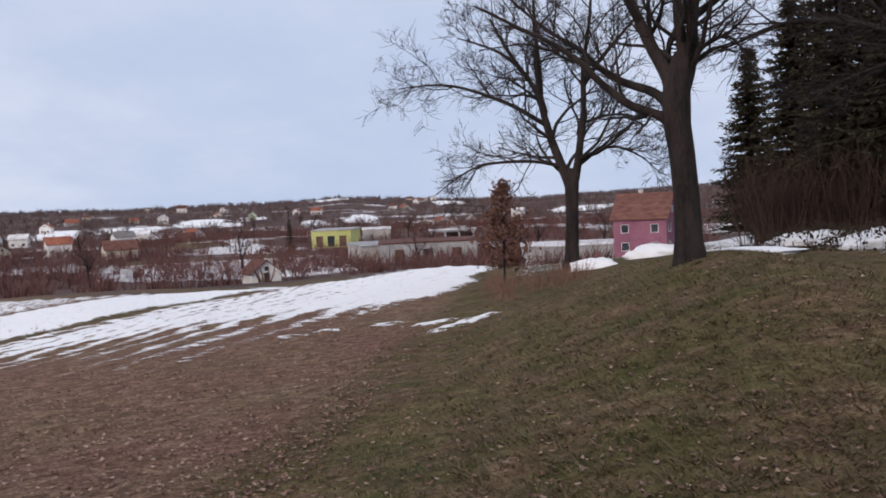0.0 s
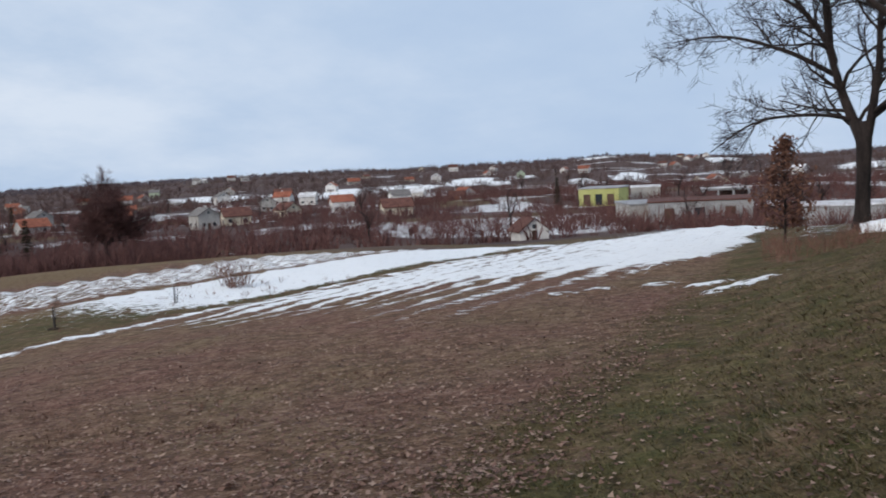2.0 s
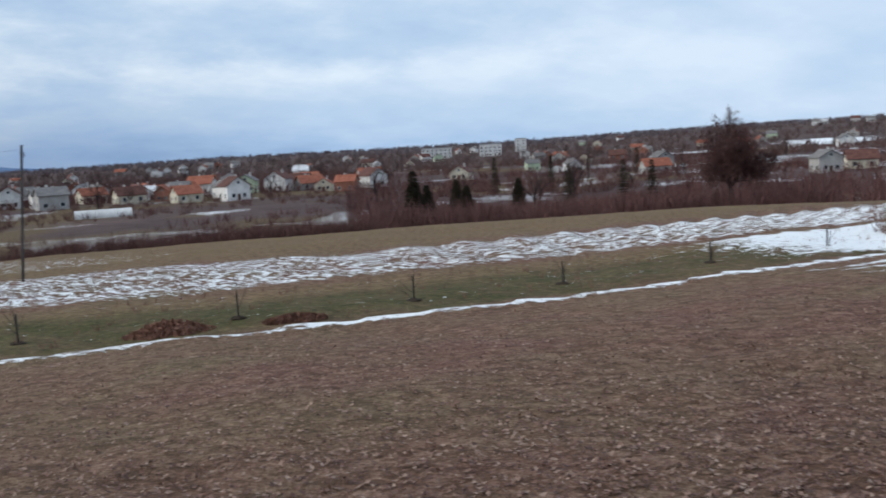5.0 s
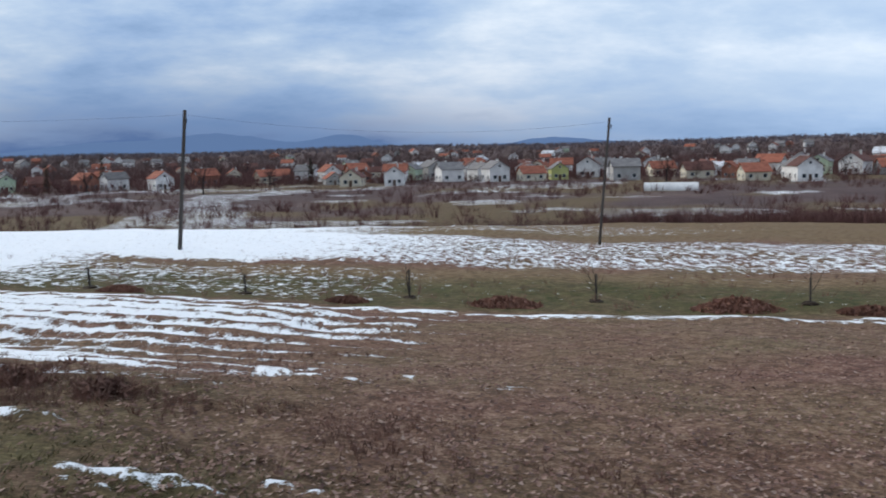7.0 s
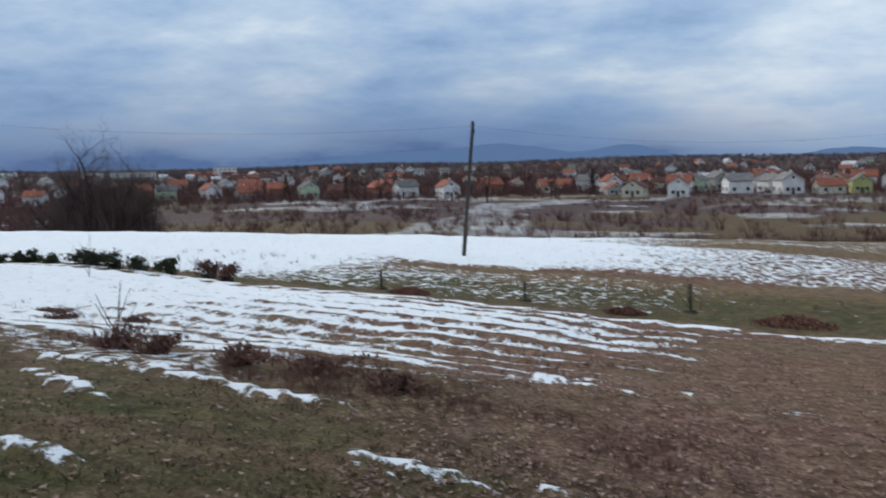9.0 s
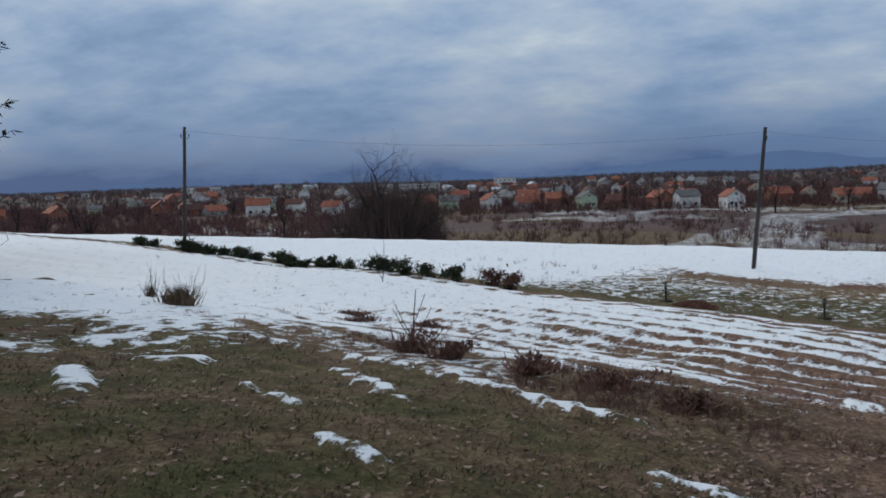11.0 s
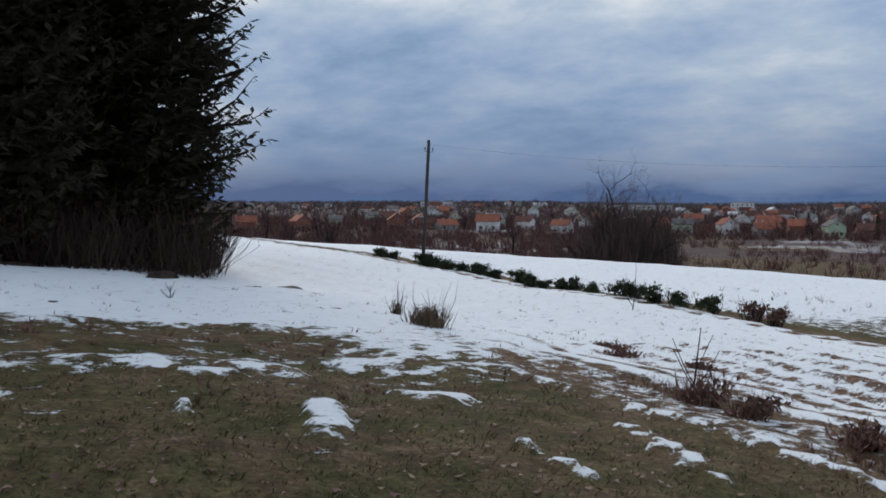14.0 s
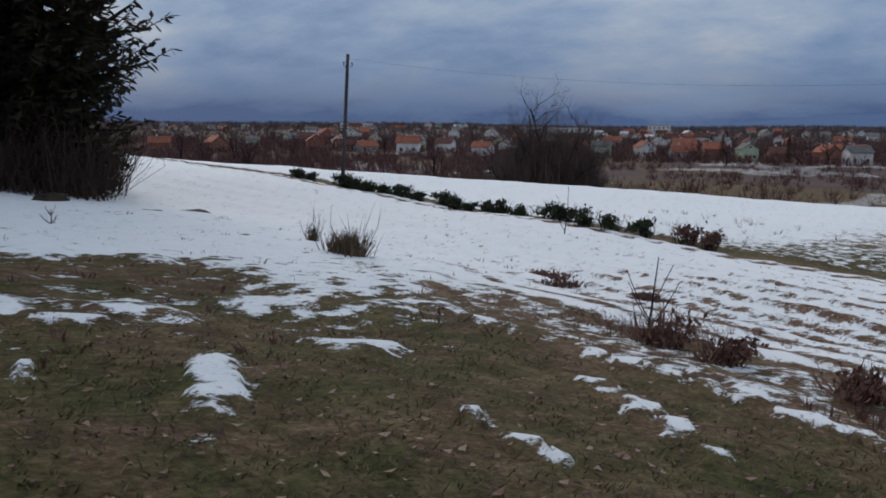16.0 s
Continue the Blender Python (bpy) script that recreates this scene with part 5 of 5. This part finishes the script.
while n < 170:
    az, d = _rt.uniform(-14, 146), 195 + 800 * _rt.random() ** 1.5
    a = radians(az)
    x, y = -math.sin(a) * d, math.cos(a) * d
    if not free(x, y, 7) or (d < 300 and 56 < az < 119) or fields_of_snow(x, y) > 0.3:
        continue
    plant(_rt.choice(protos), x, y, _rt.uniform(0, 360))
    n += 1


def brush_belt(name, label, count, place, size, blades, material, wide, seed, spread=0.75, dome=None):
    """Uncountable twiggy growth, in one mesh."""
    rng = random.Random(seed)
    v, f = [], []
    spots = np.array([place(rng) for _ in range(count)])
    keep = ((vnoise(spots[:, 0] / 30, spots[:, 1] / 30, 95) > -0.45) | (np.hypot(spots[:, 0], spots[:, 1]) < 60)) & (fields_of_snow(spots[:, 0], spots[:, 1]) < 0.4)
    for (x, y), z in zip(spots[keep].tolist(), height(spots[keep, 0], spots[keep, 1], False).tolist()):
        h = size * rng.uniform(0.5, 1.2)
        if dome:
            u = (math.degrees(math.atan2(-x, y)) - dome[0]) / dome[1]
            h = size * rng.uniform(0.75, 1.1) * max(0.25, 1 - u * u) ** 0.5
        fan(v, f, rng, Vector((x, y, z)), h, h * spread, blades, wide * h)
    ob = from_lists(name, v, f, material)
    return tagged(ob, label, "brush", kind="stuff")


def in_zone(az0, az1, d0, d1, power=1.0, clear=6):
    def place(rng):
        while True:
            az, d = rng.uniform(az0, az1), d0 + (d1 - d0) * rng.random() ** power
            a = radians(az)
            x, y = -math.sin(a) * d, math.cos(a) * d
            if not clear or d > 480 or free(x, y, clear):
                return x, y
    return place


def pq_zone(p0, p1, q0, q1, clump=None):
    def place(rng):
        while True:
            p, q = rng.uniform(p0, p1), rng.uniform(q0, q1)
            x, y = p * PN[0] + q * QN[0], p * PN[1] + q * QN[1]
            if clump is None or float(fbm(np.float64(x / 0.9), np.float64(y / 0.9), 2, 33)) + rng.gauss(0, 0.12) > clump:
                return x, y
    return place


brush_belt("thicket", "reddish brown leafless thickets between the houses", 5200, in_zone(-16, 57, 165, 560, 1.1, 4), 4.2, 15, M_BROWN, 0.022, 71)
brush_belt("thicket", "reddish brown leafless thickets behind the houses", 5200, in_zone(57, 118, 345, 640, 1.0, 5), 4.6, 15, M_BROWN, 0.022, 68)
brush_belt("thicket", "sparse leafless shrubs in the village gardens", 1500, in_zone(57, 118, 140, 330, 0.8, 5), 2.6, 15, M_BROWN, 0.020, 67)
brush_belt("thicket", "reddish brown leafless thickets in the southern valley", 3000, in_zone(118, 146, 190, 640, 1.0, 4), 4.4, 15, M_BROWN, 0.022, 63)
brush_belt("thicket", "tall reddish bare thicket at the foot of the field", 1000, in_zone(30, 57, 104, 150), 4.0, 26, M_BROWN, 0.010, 72)
brush_belt("thicket", "dense brown undergrowth of the copse beyond the snow", 240, in_zone(117.4, 123.6, 91, 99, clear=0), COPSE_H * 0.62, 40, M_COPSE, 0.004, 70, 0.3, (120.4, 3.4))
brush_belt("thicket", "tall twiggy middle of the brown copse", 200, in_zone(117.9, 123.2, 92, 97, clear=0), COPSE_H * 0.86, 44, M_COPSE, 0.0028, 69, 0.25, (120.4, 3.0))
brush_belt("thicket", "low brown hedge line beyond the fields", 3200, in_zone(58, 119, 98, 140), 2.5, 15, M_BROWN, 0.012, 73)
brush_belt("thicket", "low reddish brown hedge along the end of the fields", 1500, pq_zone(59, 71, -22, 34), 0.95, 16, M_BROWN, 0.014, 62)
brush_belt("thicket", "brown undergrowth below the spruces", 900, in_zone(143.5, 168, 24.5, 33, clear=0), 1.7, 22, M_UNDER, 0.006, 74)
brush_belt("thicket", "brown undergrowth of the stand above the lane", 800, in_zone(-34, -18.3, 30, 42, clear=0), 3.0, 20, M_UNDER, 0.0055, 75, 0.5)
brush_belt("weeds", "dead weeds along the bank and the field edge", 900, pq_zone(7.2, 10.2, -1.0, 10.5, 0.10), 0.085, 9, M_WEED, 0.03, 76)
brush_belt("weeds", "brown dead weeds at the end of the oak bank", 70, in_zone(-8.5, -2.5, 18.5, 27, clear=0), 0.42, 14, M_WEED, 0.012, 66)
brush_belt("weeds", "reddish dead weeds along the field edge", 190, pq_zone(7.3, 9.4, 1.5, 9.8, 0.15), 0.12, 16, M_DEADLEAF, 0.016, 64)
brush_belt("weeds", "thin brown weeds on the lower brown field", 1500, pq_zone(6.5, 13.0, -9.0, 7.0, 0.15), 0.07, 9, M_WEED, 0.03, 65)
brush_belt("weeds", "sparse dead weeds in the sapling strip", 420, pq_zone(20.4, 28, -26, 24), 0.22, 7, M_WEED, 0.03, 77)
brush_belt("far_woods", "leafless woods on the far hills, tinted paler for haze", 14000, in_zone(-20, 148, 480, 1350, 1.0, 0), 6.0, 8, M_FARWOOD, 0.036, 78)
brush_belt("far_woods", "woods along the horizon, coloured pale and purplish for haze", 9000, in_zone(-20, 148, 1300, 2400, 1.0, 0), 7.0, 6, M_FAR, 0.10, 79)


# ---------------------------------------------------------------- distant mountains
def mountains():
    # black sheet that emits blue: haze over the range is put into this glow
    m, nt, bs = mat_nodes("glowing_haze_blue")
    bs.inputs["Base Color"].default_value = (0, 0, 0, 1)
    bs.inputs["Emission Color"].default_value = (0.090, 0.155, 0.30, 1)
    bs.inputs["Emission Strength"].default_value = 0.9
    v, f = [], []
    azs = np.arange(58, 150, 0.25)
    for k, az in enumerate(azs):
        top = -0.25 + sum(h * math.exp(-(((az - c) / w) ** 2)) for c, w, h in ((89.8, 2.4, 0.85), (96.8, 4.2, 0.92), (103.5, 5.0, 0.60), (77.5, 3.0, 0.40), (134.8, 1.8, 0.34)))
        top += 0.10 * float(fbm(np.float64(az / 1.6), np.float64(2.0), 4, 7))
        a, d = radians(az), 4550.0
        for z in (-60.0, d * math.tan(radians(max(top, -0.6)) + 0.0004)):
            v.append((-math.sin(a) * d, math.cos(a) * d, z))
        if k:
            b = 2 * k
            f.append((b - 2, b, b + 1, b - 1))
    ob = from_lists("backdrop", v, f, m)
    tagged(ob, "mountain range far behind the plain, a flat sheet glowing haze blue", "mountains", kind="structure")


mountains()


# ---------------------------------------------------------------- litter and grass close to the path
def litter(name, label, category, count, place, make, material, seed):
    rng = random.Random(seed)
    v, f = [], []
    spots = np.array([place(rng) for _ in range(count)])
    for (x, y), z in zip(spots.tolist(), height(spots[:, 0], spots[:, 1]).tolist()):
        make(v, f, rng, Vector((x, y, z)))
    ob = from_lists(name, v, f, material)
    return tagged(ob, label, category, kind="stuff")


def island_mat(name, *cols):
    m, nt, bs = mat_nodes(name)
    geo = nt.nodes.new("ShaderNodeNewGeometry")
    r = nt.nodes.new("ShaderNodeValToRGB")
    while len(r.color_ramp.elements) < len(cols):
        r.color_ramp.elements.new(0.5)
    for i, (e, c) in enumerate(zip(r.color_ramp.elements, cols)):
        e.position, e.color = i / (len(cols) - 1), (*c, 1)
    nt.links.new(geo.outputs["Random Per Island"], r.inputs[0])
    nt.links.new(r.outputs[0], bs.inputs["Base Color"])
    bs.inputs["Roughness"].default_value = 0.8
    return m


M_LITTER = island_mat("fallen_leaves", (0.065, 0.029, 0.021), (0.140, 0.067, 0.047), (0.21, 0.112, 0.080), (0.36, 0.245, 0.185))
M_BLADE = island_mat("winter_grass_blades", (0.046, 0.040, 0.012), (0.080, 0.067, 0.020), (0.12, 0.095, 0.033), (0.19, 0.145, 0.065))


def leaf_at(v, f, rng, c):
    s = rng.uniform(0.014, 0.034)
    a = rng.uniform(0, 6.283)
    u = Vector((math.cos(a), math.sin(a), rng.gauss(0, 0.16))) * s
    w = Vector((-math.sin(a), math.cos(a), rng.gauss(0, 0.22))) * s * 0.62
    c = c + Vector((0, 0, 0.018))
    k = len(v)
    up = Vector((0, 0, s * rng.uniform(0.1, 0.5)))
    v += [c - u + up, c - w, c + u + up, c + w]
    f += [(k, k + 1, k + 3), (k + 1, k + 2, k + 3)]


def blades_at(v, f, rng, c):
    fan(v, f, rng, c, rng.uniform(0.018, 0.045), 0.10, 4, 0.006)


def fan_zone(az0, az1, d0, d1, test):
    def place(rng):
        while True:
            az = rng.uniform(az0, az1)
            d = d0 * (d1 / d0) ** rng.random()
            a = radians(az)
            x, y = -math.sin(a) * d, math.cos(a) * d
            if test(x, y):
                return x, y
    return place


def on_brown(x, y):
    p, q = field_pq(x, y)
    return bank_side(x, y) < 0.3 and p < 19.5 and (q < 4.5 or p > 6.6) and q < 8


def on_grass(x, y):
    p, q = field_pq(x, y)
    return (bank_side(x, y) > -0.5 and 2 < y < 24) or (q > 2.5 and p < 6.8 and q < 10.5)


litter("fallen_leaves", "fallen oak leaves strewn over the brown field", "leaves", 60000, fan_zone(-5, 112, 1.2, 20, on_brown), leaf_at, M_LITTER, 81)
litter("fallen_leaves", "scattered fallen leaves in the grass", "leaves", 7500, fan_zone(-32, 150, 0.8, 16, on_grass), leaf_at, M_LITTER, 82)
litter("grass_blades", "matted winter grass on the bank and terrace", "grass", 30000, fan_zone(-34, 170, 0.8, 20, on_grass), blades_at, M_BLADE, 83)

litter("snow_tufts", "grass tips and weeds poking through thin snow", "grass", 900, pq_zone(-2, 18, 9.0, 19), lambda v, f, rng, c: fan(v, f, rng, c, rng.uniform(0.04, 0.10), 0.12, 6, 0.010), M_WEED, 84)

M_BANK = island_mat("matted_bank_grass", (0.050, 0.040, 0.015), (0.085, 0.066, 0.026), (0.125, 0.090, 0.045), (0.17, 0.115, 0.07))
litter("grass_tufts", "longer matted grass tufts on the oak bank", "grass", 2600, fan_zone(-34, 0, 5.0, 22, lambda x, y: bank_side(x, y) > 0.2 and 2 < y < 24), lambda v, f, rng, c: fan(v, f, rng, c, rng.uniform(0.02, 0.06), 0.18, 9, 0.007), M_BANK, 85)
